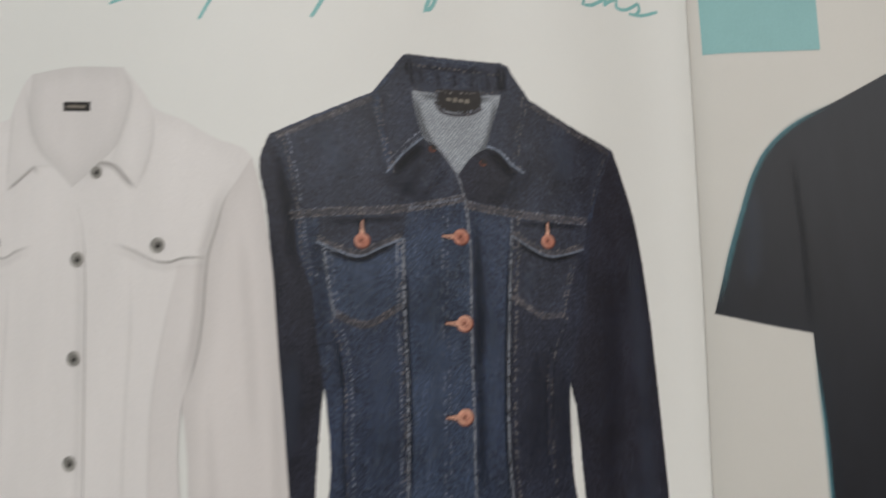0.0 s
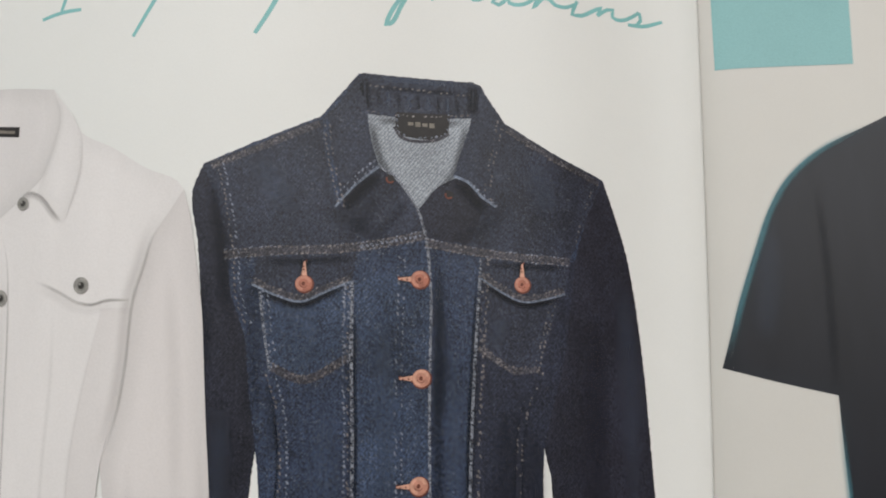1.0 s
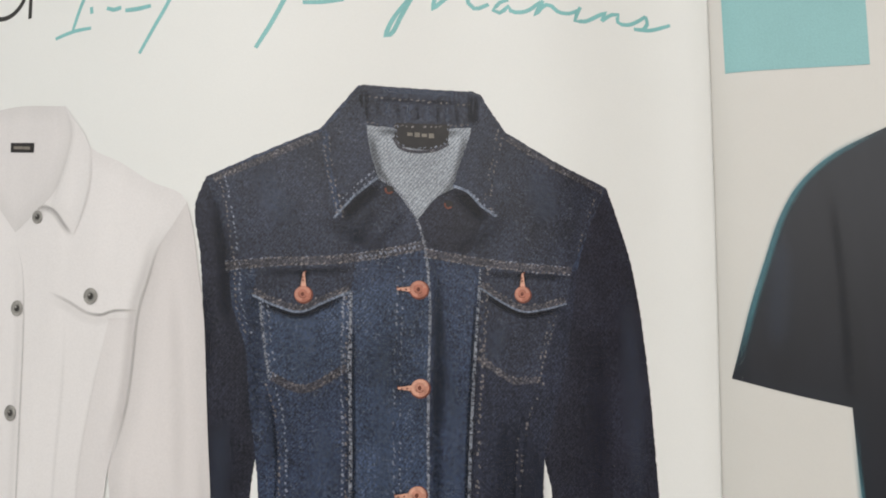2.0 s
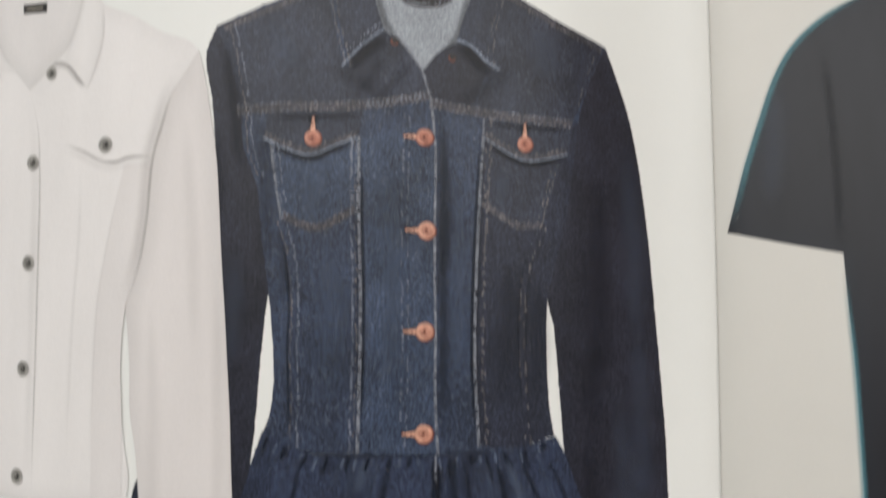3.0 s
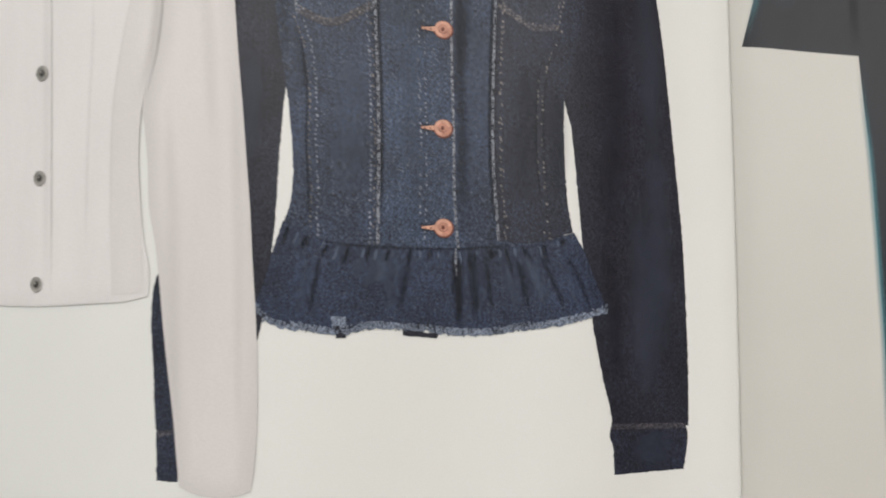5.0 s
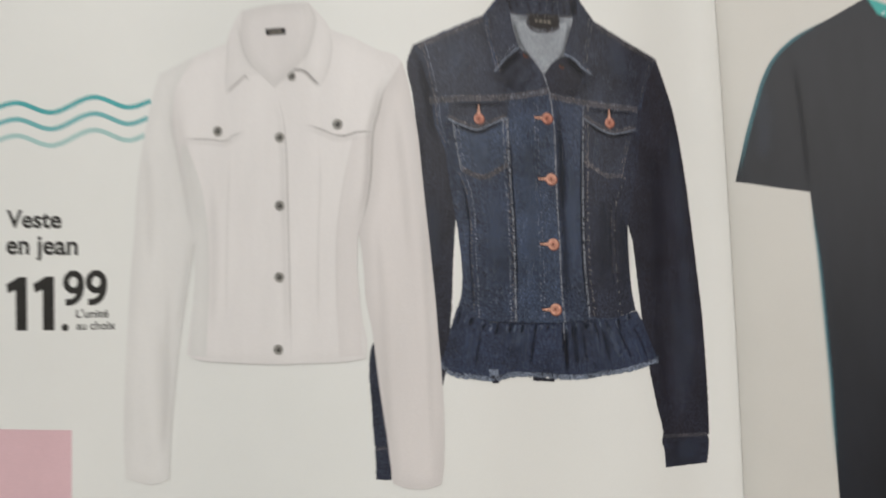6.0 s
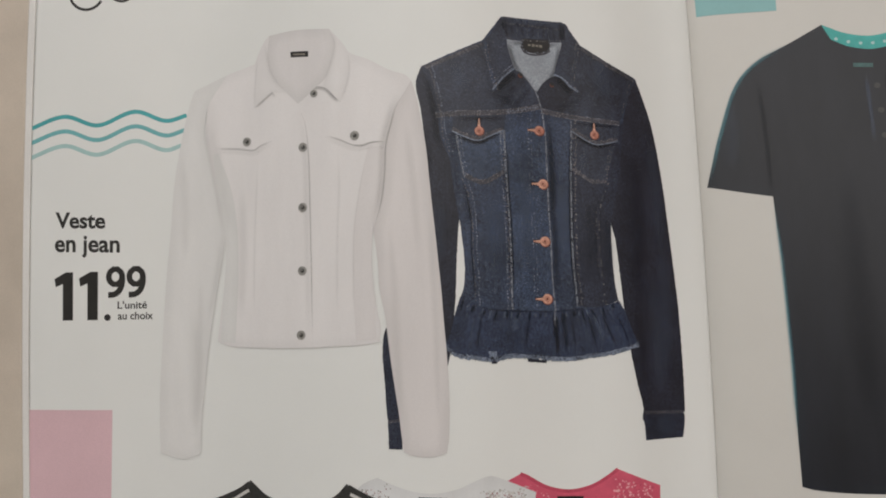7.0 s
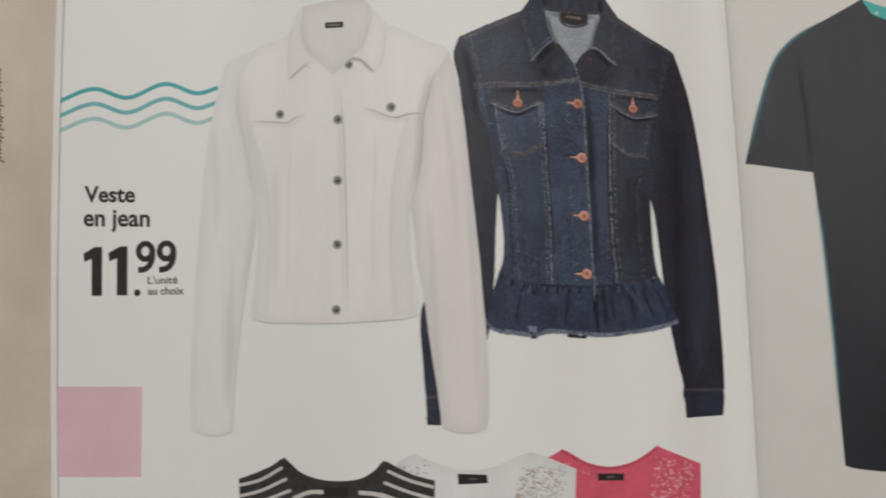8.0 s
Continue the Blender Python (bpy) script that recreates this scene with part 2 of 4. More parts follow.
KX, KY = np.array(KNOTS), np.array(HEIGHTS)
KM = spline_moments(KX, KY)


def spine_x(y):
    return KNOTS[-1] + 0.02 * y - 0.0001 * y * y


def edge_x(y):
    return -155.0 + 0.0002 * (y + 20) ** 2


def height(x, y, crease=True):
    """Height of the paper over the datum in mm, at x, y in mm."""
    x, y = np.asarray(x, float), np.clip(np.asarray(y, float), -85, 112)
    u = x - (spine_x(y) - KNOTS[-1]) * np.clip((x + 20) / 70, 0, 1)
    uc = np.clip(u, KNOTS[0], KNOTS[-1])
    i = np.clip(np.searchsorted(KX, uc) - 1, 0, len(KX) - 2)
    h, a, c = KX[i + 1] - KX[i], KX[i + 1] - uc, uc - KX[i]
    left = (KM[i] * a ** 3 + KM[i + 1] * c ** 3) / (6 * h) + (KY[i] / h - KM[i] * h / 6) * a + (KY[i + 1] / h - KM[i + 1] * h / 6) * c
    right = RIGHT + SLOPE * np.minimum(u - KNOTS[-1], 60)
    z = np.where(u > KNOTS[-1], right, left)
    z = z + TWIST * (np.clip(x, -170, 120) + 50) * (y - 10) / 1000 + BOW * (y - 10) ** 2 / 1000
    if crease:
        d = u - KNOTS[-1]
        z = z - 2.2 * np.exp(-np.abs(d) / 3.0)
    return z


def place(x, y, layer):
    return Vector((x * MM, y * MM, (float(height(x, y)) + BASE + layer * LAYER) * MM))


# ---- building helpers ----
def finish(name, bm, mat, parent=None, label="", smooth=True):
    me = bpy.data.meshes.new(name)
    bm.to_mesh(me)
    bm.free()
    me.materials.append(mat)
    if smooth:
        me.polygons.foreach_set("use_smooth", [True] * len(me.polygons))
    ob = new(name, me)
    if parent is not None:
        ob.parent = parent
    if label:
        tagged(ob, label)
    return ob


def thing(name, label, category, group="", kind=""):
    return tagged(new(name), label, category, group, kind)


def smooth(points, closed=True, sharp=35.0, step=1.2):
    """A curve through control points (mm): rounded, but for corners that turn more than sharp degrees."""
    p = [Vector(q) for q in points]
    n = len(p)
    tangents = []
    for i in range(n):
        a, b = p[i - 1] if closed or i else p[i], p[(i + 1) % n] if closed or i < n - 1 else p[i]
        u, v = p[i] - a, b - p[i]
        corner = u.length > 1e-6 and v.length > 1e-6 and math.degrees(u.angle(v)) > sharp
        tangents.append((u, v) if corner or u.length < 1e-6 or v.length < 1e-6 else None)
    out = []
    for i in range(n if closed else n - 1):
        j = (i + 1) % n
        a, b = p[i], p[j]
        d = (b - a).length
        ta = b - a if tangents[i] else ((p[i] - p[i - 1]).normalized() + (b - a).normalized()).normalized() * d * 0.95
        tb = b - a if tangents[j] else ((b - a).normalized() + (p[(j + 1) % n] - b).normalized()).normalized() * d * 0.95
        k = max(1, int(d / step))
        for s in range(k):
            t = s / k
            out.append((2 * t ** 3 - 3 * t ** 2 + 1) * a + (t ** 3 - 2 * t ** 2 + t) * ta + (-2 * t ** 3 + 3 * t ** 2) * b + (t ** 3 - t ** 2) * tb)
    if not closed:
        out.append(p[-1])
    return out


def lay(bm, layer, outline=None, gx=1.5, gy=3.0):
    """Cuts a flat mesh (mm) into a grid and lays it on the bent page; UV.x is the distance from its outline in cm."""
    xs, ys = [v.co.x for v in bm.verts], [v.co.y for v in bm.verts]
    for lo, hi, g, axis in ((min(xs), max(xs), gx, 0), (min(ys), max(ys), gy, 1)):
        for k in range(int(math.floor(lo / g)) + 1, int(math.ceil(hi / g))):
            co = Vector((k * g, 0, 0)) if axis == 0 else Vector((0, k * g, 0))
            no = Vector((1, 0, 0)) if axis == 0 else Vector((0, 1, 0))
            bmesh.ops.bisect_plane(bm, geom=bm.verts[:] + bm.edges[:] + bm.faces[:], dist=1e-5, plane_co=co, plane_no=no)
    bm.verts.ensure_lookup_table()
    co = np.array([(v.co.x, v.co.y) for v in bm.verts])
    if outline is not None:
        o = np.array([(q[0], q[1]) for q in outline])
        d = np.full(len(co), 1e9)
        e = np.roll(o, -1, 0) - o
        for q, w in zip(o, e):
            t = np.clip(((co - q) @ w) / max(1e-9, w @ w), 0, 1)
            d = np.minimum(d, np.linalg.norm(co - q - t[:, None] * w, axis=1))
        uv = bm.loops.layers.uv.new("UVMap")
        bm.verts.index_update()
        for f in bm.faces:
            for lp in f.loops:
                lp[uv].uv = (d[lp.vert.index] / 10, 0.0)
    z = height(co[:, 0], co[:, 1])
    for v, h in zip(bm.verts, z):
        v.co = Vector((v.co.x * MM, v.co.y * MM, (h + BASE + layer * LAYER) * MM))


def patch(name, points, layer, mat, parent, label="", sharp=35.0, rounded=True):
    """A flat printed shape with a rounded outline, laid on the page."""
    woven = mat.name.startswith("denim")
    o = smooth(points, True, sharp, 0.5 if woven else 1.2) if rounded else [Vector(q) for q in points]
    if woven:
        o = [q + Vector((noise.noise((q.x * 2.3, q.y * 2.3, 3.1)), noise.noise((q.x * 2.3, q.y * 2.3, 8.7)))) * 0.16 for q in o]
    if sum(a[0] * b[1] - b[0] * a[1] for a, b in zip(o, o[1:] + o[:1])) < 0:
        o.reverse()
    flat = delaunay_2d_cdt([Vector((q[0], q[1])) for q in o], [], [list(range(len(o)))], 1, 1e-4)
    bm = bmesh.new()
    vs = [bm.verts.new((q.x, q.y, 0)) for q in flat[0]]
    for f in flat[2]:
        face = bm.faces.new([vs[i] for i in f])
        face.normal_update()
        if face.normal.z < 0:
            face.normal_flip()
    lay(bm, layer, o, 0.4 if name == "ink" else 1.5)
    return finish(name, bm, mat, parent, label)


def shifted(points, offset):
    """The open curve moved sideways (mm), to its left for a positive offset."""
    out = []
    for i, q in enumerate(points):
        d = (points[min(i + 1, len(points) - 1)] - points[max(i - 1, 0)]).normalized()
        out.append(q + Vector((-d.y, d.x)) * offset)
    return out


def stroke(name, points, width, layer, mat, parent, label="", closed=False, taper=0.0, sharp=60.0, offset=0.0):
    """A printed line of the given width (mm) along a curve."""
    c = smooth(points, closed, sharp, 0.7)
    if offset:
        c = shifted(c, offset)
    if closed:
        c.append(c[0])
    bm = bmesh.new()
    uv = bm.loops.layers.uv.new("UVMap")
    prev, n = None, len(c)
    for i, q in enumerate(c):
        d = (c[min(i + 1, n - 1)] - c[max(i - 1, 0)]).normalized()
        v = i / (n - 1)
        w = width / 2 * (1 - taper * abs(2 * v - 1) ** 2)
        s = Vector((-d.y, d.x)) * w
        row = [bm.verts.new(place(q.x + s.x * k, q.y + s.y * k, layer)) for k in (-1, 0, 1)]
        if prev:
            for k in (0, 1):
                f = bm.faces.new((prev[0][k], prev[0][k + 1], row[k + 1], row[k]))
                f.normal_update()
                if f.normal.z < 0:
                    f.normal_flip()
                for lp in f.loops:
                    old = lp.vert in prev[0]
                    side = (prev[0] if old else row).index(lp.vert)
                    lp[uv].uv = (side / 2, prev[1] if old else v)
        prev = (row, v)
    return finish(name, bm, mat, parent, label)


def stitches(points, layer, parent, mat=None, dash=0.5, gap=0.22, width=0.26, offset=0.0, drop=0.15, sharp=60.0):
    """A row of single printed stitches along a curve."""
    c = smooth(points, False, sharp, 0.25)
    if offset:
        c = shifted(c, offset)
    bm, run, i = bmesh.new(), 0.0, 0
    rng = random.Random(int(1000 * abs(points[0][0] + 3 * points[0][1] + offset)))
    nxt = 0.0
    for a, b in zip(c, c[1:]):
        run += (b - a).length
        if run >= nxt:
            nxt = run + dash + gap * rng.uniform(0.6, 1.5)
            if rng.random() < drop:
                continue
            d = (b - a).normalized()
            a = a + Vector((-d.y, d.x)) * rng.uniform(-0.13, 0.13)
            d = Vector((d.x - 0.35 * d.y, d.y + 0.35 * d.x)).normalized()
            s, e = d * (dash * rng.uniform(0.2, 0.62)), Vector((-d.y, d.x)) * (width * rng.uniform(0.25, 0.65))
            quad = [bm.verts.new(place(q.x, q.y, layer)) for q in (a - s - e, a + s - e, a + s + e, a - s + e)]
            bm.faces.new(quad)
    return finish("stitching", bm, mat or THREAD, parent)


def disc(name, x, y, r, layer, mat, parent, label="", squash=1.0, n=28):
    bm = bmesh.new()
    ring = [bm.verts.new(place(x + r * math.cos(2 * math.pi * k / n), y + squash * r * math.sin(2 * math.pi * k / n), layer)) for k in range(n)]
    mid = bm.verts.new(place(x, y, layer))
    for a, b in zip(ring, ring[1:] + ring[:1]):
        bm.faces.new((mid, a, b))
    return finish(name, bm, mat, parent, label)


def ring(name, x, y, r, w, layer, mat, parent, a0=0.0, a1=360.0, n=30):
    bm = bmesh.new()
    prev = None
    for k in range(n + 1):
        a = radians(a0 + (a1 - a0) * k / n)
        row = [bm.verts.new(place(x + q * math.cos(a), y + q * math.sin(a), layer)) for q in (r - w / 2, r + w / 2)]
        if prev:
            bm.faces.new((prev[0], prev[1], row[1], row[0]))
        prev = row
    return finish(name, bm, mat, parent)


def words(name, body, x, y, width, tall, layer, mat, parent, weight=0.0, slant=0.0):
    """Type in the built-in font, fitted to a box whose lower left corner is x, y (mm), laid on the page."""
    cu = bpy.data.curves.new(name, "FONT")
    cu.body, cu.size, cu.offset, cu.resolution_u = body, 1.0, weight, 4
    tmp = new(name, cu)
    me = bpy.data.meshes.new_from_object(tmp.evaluated_get(bpy.context.evaluated_depsgraph_get()))
    bpy.data.objects.remove(tmp)
    bm = bmesh.new()
    bm.from_mesh(me)
    bpy.data.meshes.remove(me)
    bmesh.ops.triangulate(bm, faces=bm.faces[:])
    xs, ys = [v.co.x for v in bm.verts], [v.co.y for v in bm.verts]
    for v in bm.verts:
        px, py = (v.co.x - min(xs)) / (max(xs) - min(xs)) * width, (v.co.y - min(ys)) / (max(ys) - min(ys)) * tall
        v.co = Vector((x + px, y + py + slant * px, 0))
    bmesh.ops.recalc_face_normals(bm, faces=bm.faces[:])
    for f in bm.faces:
        f.normal_update()
        if f.normal.z < 0:
            f.normal_flip()
    lay(bm, layer)
    return finish(name, bm, mat, parent, smooth=True)


def slab(name, x0, x1, y0, y1, lift, mat, label, category, columns=200, rows=70, floor_z=0.0):
    """A block of leaves: its top follows the bent page between two edge curves, its sides go down to the table."""
    bm = bmesh.new()
    grid = []
    for r in range(rows + 1):
        y = y0 + (y1 - y0) * r / rows
        a, b = x0(y), x1(y)
        xs = np.array([a + (b - a) * c / columns for c in range(columns + 1)])
        zs = height(np.clip(xs, a + 0.02, b - 0.02), np.full(len(xs), y)) + BASE + lift
        grid.append([bm.verts.new((x * MM, y * MM, z * MM)) for x, z in zip(xs, zs)])
    for r in range(rows):
        for c in range(columns):
            bm.faces.new((grid[r][c], grid[r][c + 1], grid[r + 1][c + 1], grid[r + 1][c])).smooth = True
    rim = grid[0] + [row[-1] for row in grid[1:]] + grid[-1][-2::-1] + [row[0] for row in grid[-2:0:-1]]
    low = [bm.verts.new((v.co.x, v.co.y, floor_z)) for v in rim]
    for i in range(len(rim)):
        j = (i + 1) % len(rim)
        bm.faces.new((rim[j], rim[i], low[i], low[j]))
    bm.faces.new(low[::-1])
    ob = finish(name, bm, mat, smooth=False)
    return tagged(ob, label, category, kind="structure")


def box(name, lo, hi, mat, label="", category="", kind="", parent=None, bevel=0.0):
    bm = bmesh.new()
    bmesh.ops.create_cube(bm, size=1)
    for v in bm.verts:
        v.co = Vector([(lo[i] + hi[i]) / 2 + v.co[i] * (hi[i] - lo[i]) for i in range(3)])
    if bevel:
        bmesh.ops.bevel(bm, geom=bm.edges[:], offset=bevel, segments=2, affect="EDGES")
    return tagged(finish(name, bm, mat, parent, smooth=False), label, category, kind=kind)


# ---- the room: unseen walls and ceiling added around the light, floor, a table ----
box("floor", (-1.8, -1.8, -0.80), (2.4, 1.8, -0.74), FLOOR, "brown wooden floor under the table", "floor", "structure")
box("wall_east", (2.4, -1.8, -0.80), (2.5, 1.8, 2.06), WALL_WARM_BOUNCE, "unseen wall coloured to bounce warm light", "wall", "structure")
box("wall_north", (-1.8, 1.8, -0.80), (2.5, 1.9, 2.06), WALL, "unseen plain warm white wall", "wall", "structure")
box("wall_south", (-1.8, -1.9, -0.80), (2.5, -1.8, 2.06), WALL, "unseen plain warm white wall", "wall", "structure")
box("wall_west", (-1.9, -1.9, -0.80), (-1.8, 1.9, 2.06), WALL_COOL_BOUNCE, "unseen wall coloured to bounce cool light", "wall", "structure")


def roof():
    """The unseen ceiling, added, with an opening for the overhead lamp."""
    bm = bmesh.new()
    for x0, x1, y0, y1 in ((-1.8, -1.3, -1.8, 1.8), (1.6, 2.4, -1.8, 1.8), (-1.3, 1.6, -1.8, 0.52), (-1.3, 1.6, 1.62, 1.8)):
        for v in bmesh.ops.create_cube(bm, size=1)["verts"]:
            v.co = Vector(((x0 + x1) / 2 + v.co.x * (x1 - x0), (y0 + y1) / 2 + v.co.y * (y1 - y0), 2.03 + v.co.z * 0.06))
    tagged(finish("ceiling", bm, CEILING, smooth=False), "unseen white ceiling with an opening for the added lamp", "ceiling", kind="structure")


roof()
table = thing("table", "oiled oak table under the open magazine", "table")
box("tabletop", (-0.62, -0.45, -0.03), (0.75, 0.45, 0.0), WOOD, parent=table, bevel=0.003)
for tx in (-0.56, 0.69):
    for ty in (-0.39, 0.39):
        box("leg", (tx - 0.03, ty - 0.03, -0.74), (tx + 0.03, ty + 0.03, -0.0305), WOOD, parent=table, bevel=0.003)

# ---- the open magazine: blocks of leaves on both sides of the gutter ----
slab("page_left", edge_x, spine_x, -150, 150, 0.0, PAPER, "white glossy magazine page with printed jackets", "magazine page", 320, 90)
slab("page_right", spine_x, lambda y: spine_x(y) + 205, -150, 150, 0.0, PAPER_WARM_DIMMED, "warm white facing page, dimmer light in its colour, dark t-shirt", "magazine page", 480, 70)
slab("page_rim", lambda y: edge_x(y) - 2.3, lambda y: edge_x(y) - 0.05, -150, 150, 0.35, PAPER_EDGE, "narrow white paper edge beside the printed page", "paper edge", 6, 70)
slab("page_beige", lambda y: edge_x(y) - 90, lambda y: edge_x(y) - 2.35, -150, 150, -0.6, BEIGE, "beige printed sheet beside the magazine page", "printed sheet", 60, 60)

# ---- dark denim jacket ----
jacket = thing("printed_denim_jacket", "printed dark blue denim jacket with copper buttons and frayed peplum", "denim jacket")
SLEEVE_L = [(-34.6, 66.0), (-36.1, 61.6), (-34.8, 53.4), (-33.8, 43.7), (-32.9, 32.5), (-36.8, 15.3), (-42.3, -1.5), (-45.3, -12.1), (-45.3, -24.1), (-44.5, -32.2), (-44.4, -39.2), (-41.0, -39.1), (-40.8, -32.2), (-35.7, -27.1), (-29.2, -19.8), (-26.7, -6.3), (-26.1, -1.0), (-25.3, 13.6), (-24.5, 22.2), (-22.6, 28.6), (-23.7, 37.3), (-25.6, 44.5), (-27.3, 51.8), (-28.6, 58.3)]
BODY = [(-34.6, 66.0), (-32.8, 61.6), (-31.1, 56.7), (-30.1, 51.8), (-29.4, 46.1), (-27.1, 39.7), (-25.6, 28.6), (-24.5, 22.2), (-23.7, 15.2), (-23.3, 9.0), (-23.7, 3.6), (-24.7, 0.5), (-17.8, -2.3), (-11.6, -3.0), (2.1, -3.3), (14.6, -2.3), (20.8, -0.5), (20.1, 3.5), (19.6, 12.5), (19.8, 21.9), (23.1, 36.1), (25.2, 52.8), (27.3, 60.2), (30.4, 67.5), (21.9, 71.1), (12.8, 76.0), (6.9, 82.9), (-11.4, 82.3), (-17.0, 74.5), (-26.0, 70.1)]
SLEEVE_R = [(30.4, 67.5), (32.5, 61.8), (34.7, 54.9), (36.4, 46.1), (37.7, 35.6), (39.2, 16.5), (39.9, 6.2), (40.4, -2.2), (40.6, -18.5), (40.5, -26.6), (40.3, -32.9), (26.3, -33.3), (26.7, -32.2), (25.4, -24.4), (23.8, -15.3), (22.3, -1.4), (21.6, 7.6), (20.7, 17.5), (19.8, 21.9), (23.1, 36.1), (25.2, 52.8), (27.3, 60.2)]
patch("sleeve", SLEEVE_L, 1, DENIM_DARK, jacket)
patch("cuff", [(-44.6, -31.8), (-44.7, -32.3), (-44.6, -34.4), (-44.4, -39.3), (-40.7, -39.4), (-40.9, -34.7), (-41.4, -31.7)], 3, DENIM_DEEP, jacket)
patch("sleeve", SLEEVE_R, 1, DENIM_DARK, jacket)
patch("cuff", [(39.8, -32.9), (40.1, -34.1), (39.2, -40.0), (27.0, -39.9), (26.8, -35.3), (26.3, -33.3), (26.7, -32.2)], 2, DENIM_SIDE, jacket)
patch("forearm", [(-45.3, -8.0), (-45.3, -24.1), (-44.8, -31.6), (-41.3, -31.5), (-39.0, -20.0), (-42.3, -3.5)], 2, DENIM_DEEP, jacket)
stroke("cuff_seam", [(26.7, -32.2), (39.8, -32.9)], 0.9, 3, DENIM_SEAM, jacket)
stroke("cuff_seam", [(-44.6, -32.3), (-41.4, -31.7)], 0.8, 4, DENIM_SEAM, jacket)
body = patch("body", BODY, 2, DENIM_MID, jacket, sharp=24)
FRONT = [(-7.8, 67.0), (-5.5, 65.6), (-3.0, 62.7), (-0.9, 58.7), (0.1, 54.5), (0.9, 46.9), (1.0, 36.9), (1.1, 27.0), (1.4, 15.6), (1.5, 5.9), (2.1, -3.3)]
patch("yoke", [(-34.6, 66.0), (-32.8, 61.6), (-31.1, 56.7), (-30.4, 51.8), (-23.0, 52.6), (-14.9, 53.1), (-10.0, 53.8), (-5.0, 54.9), (0.2, 56.2), (7.0, 53.8), (15.6, 52.9), (24.2, 52.5), (27.3, 60.2), (30.4, 67.5), (21.9, 71.1), (12.8, 76.0), (-16.9, 74.0), (-25.9, 69.6)], 3, DENIM_DEEP, jacket, sharp=24)
patch("front_panel", [(-11.3, 48.2), (-11.0, 34.6), (-10.5, 23.3), (-10.3, 13.8), (-10.3, 2.8), (-10.3, -2.7), (2.1, -3.3), (1.5, 5.9), (1.4, 15.6), (1.1, 27.0), (1.0, 36.9), (0.9, 46.9), (0.9, 51.2)], 3, DENIM_FADED, jacket)
patch("front_panel", [(0.9, 46.9), (1.0, 36.9), (1.1, 27.0), (1.4, 15.6), (1.5, 5.9), (2.1, -3.3), (8.6, -2.0), (8.3, 2.7), (7.8, 10.8), (7.8, 22.2), (8.2, 35.5), (9.0, 52.5)], 3, DENIM_MID, jacket)
patch("side_panel", [(9.0, 52.5), (8.2, 35.5), (7.8, 22.2), (7.8, 10.8), (8.3, 2.7), (8.6, -2.0), (14.6, -2.3), (20.8, -0.5), (20.1, 3.5), (19.6, 12.5), (19.8, 21.9), (23.1, 36.1), (25.2, 52.8), (24.2, 52.5)], 3, DENIM_SIDE, jacket)
patch("lining", [(-10.1, 75.8), (7.2, 76.7), (6.4, 70.6), (4.9, 66.1), (1.8, 64.4), (-1.4, 60.3), (-3.8, 63.5), (-5.5, 65.6), (-7.8, 67.0), (-9.0, 70.6)], 4, LINING, jacket, "pale grey-blue inside of the jacket")
patch("inner_front", [(-1.4, 60.3), (1.8, 64.4), (4.9, 66.1), (7.4, 64.6), (9.3, 61.2), (7.0, 55.0), (0.1, 55.4)], 4, DENIM_DARK, jacket)
patch("collar_band", [(-10.9, 82.4), (7.3, 82.9), (7.2, 76.5), (-2.6, 75.6), (-10.2, 75.6)], 5, DENIM_DEEP, jacket)
BAND = [(-10.9, 82.4), (7.3, 82.9), (7.2, 76.5), (-2.6, 75.6), (-10.2, 75.6)]
for (tx, ty), (lx, ly) in ((BAND[0], BAND[4]), (BAND[1], BAND[2])):
    stroke("collar_turn", [(tx, ty - 0.3), ((tx + lx) / 2, (ty + ly) / 2), (lx, ly + 0.2)], 3.0, 6, GATHER_DARK, jacket)
stroke("lining_shade", [(-9.6, 75.0), (-8.8, 70.6), (-7.4, 67.0), (-5.0, 64.8)], 2.4, 5, FOLD_DARK, jacket, offset=0.3)
stroke("lining_shade", [(6.6, 76.0), (5.6, 70.6), (4.2, 66.1), (1.4, 63.6)], 2.2, 5, FOLD_DARK, jacket, offset=-0.3)
stroke("lining_shade", [(-9.4, 74.8), (-2.6, 74.8), (6.4, 75.6)], 2.0, 5, FOLD_DARK, jacket)
stroke("shoulder_seam", [(-33.4, 65.9), (-25.6, 69.4), (-17.2, 73.6)], 1.1, 6, DENIM_SEAM, jacket, offset=-0.3)
stroke("shoulder_seam", [(13.2, 75.2), (21.9, 70.5), (29.8, 67.0)], 1.0, 6, DENIM_SEAM, jacket, offset=-0.3)
stroke("collar_top", [(BAND[0][0] + 2, BAND[0][1] - 0.7), (BAND[1][0] - 2, BAND[1][1] - 0.7)], 1.2, 6, FOLD_PALE, jacket)
stroke("collar_crease", [(BAND[0][0] + 1, BAND[0][1] - 2.2), (BAND[1][0] - 1, BAND[1][1] - 2.2)], 1.4, 6, FOLD_DARK, jacket)
stitches([(BAND[4][0] + 0.5, BAND[4][1] + 0.4), (BAND[3][0], BAND[3][1] + 0.4), (BAND[2][0] - 0.5, BAND[2][1] + 0.4)], 7, jacket, drop=0.2)
for k in range(9):
    bx = BAND[0][0] + 2.6 + k * 1.6
    stroke("collar_crease", [(bx, BAND[0][1] - 2.4), (bx + 0.2, BAND[4][1] + 1.2)], 0.9, 6, FOLD_PALE if k % 2 else FOLD_DARK, jacket)
LABEL = [(-5.3, 76.4), (3.4, 76.8), (3.2, 73.6), (0.8, 72.3), (-4.4, 72.4), (-5.4, 74.0)]
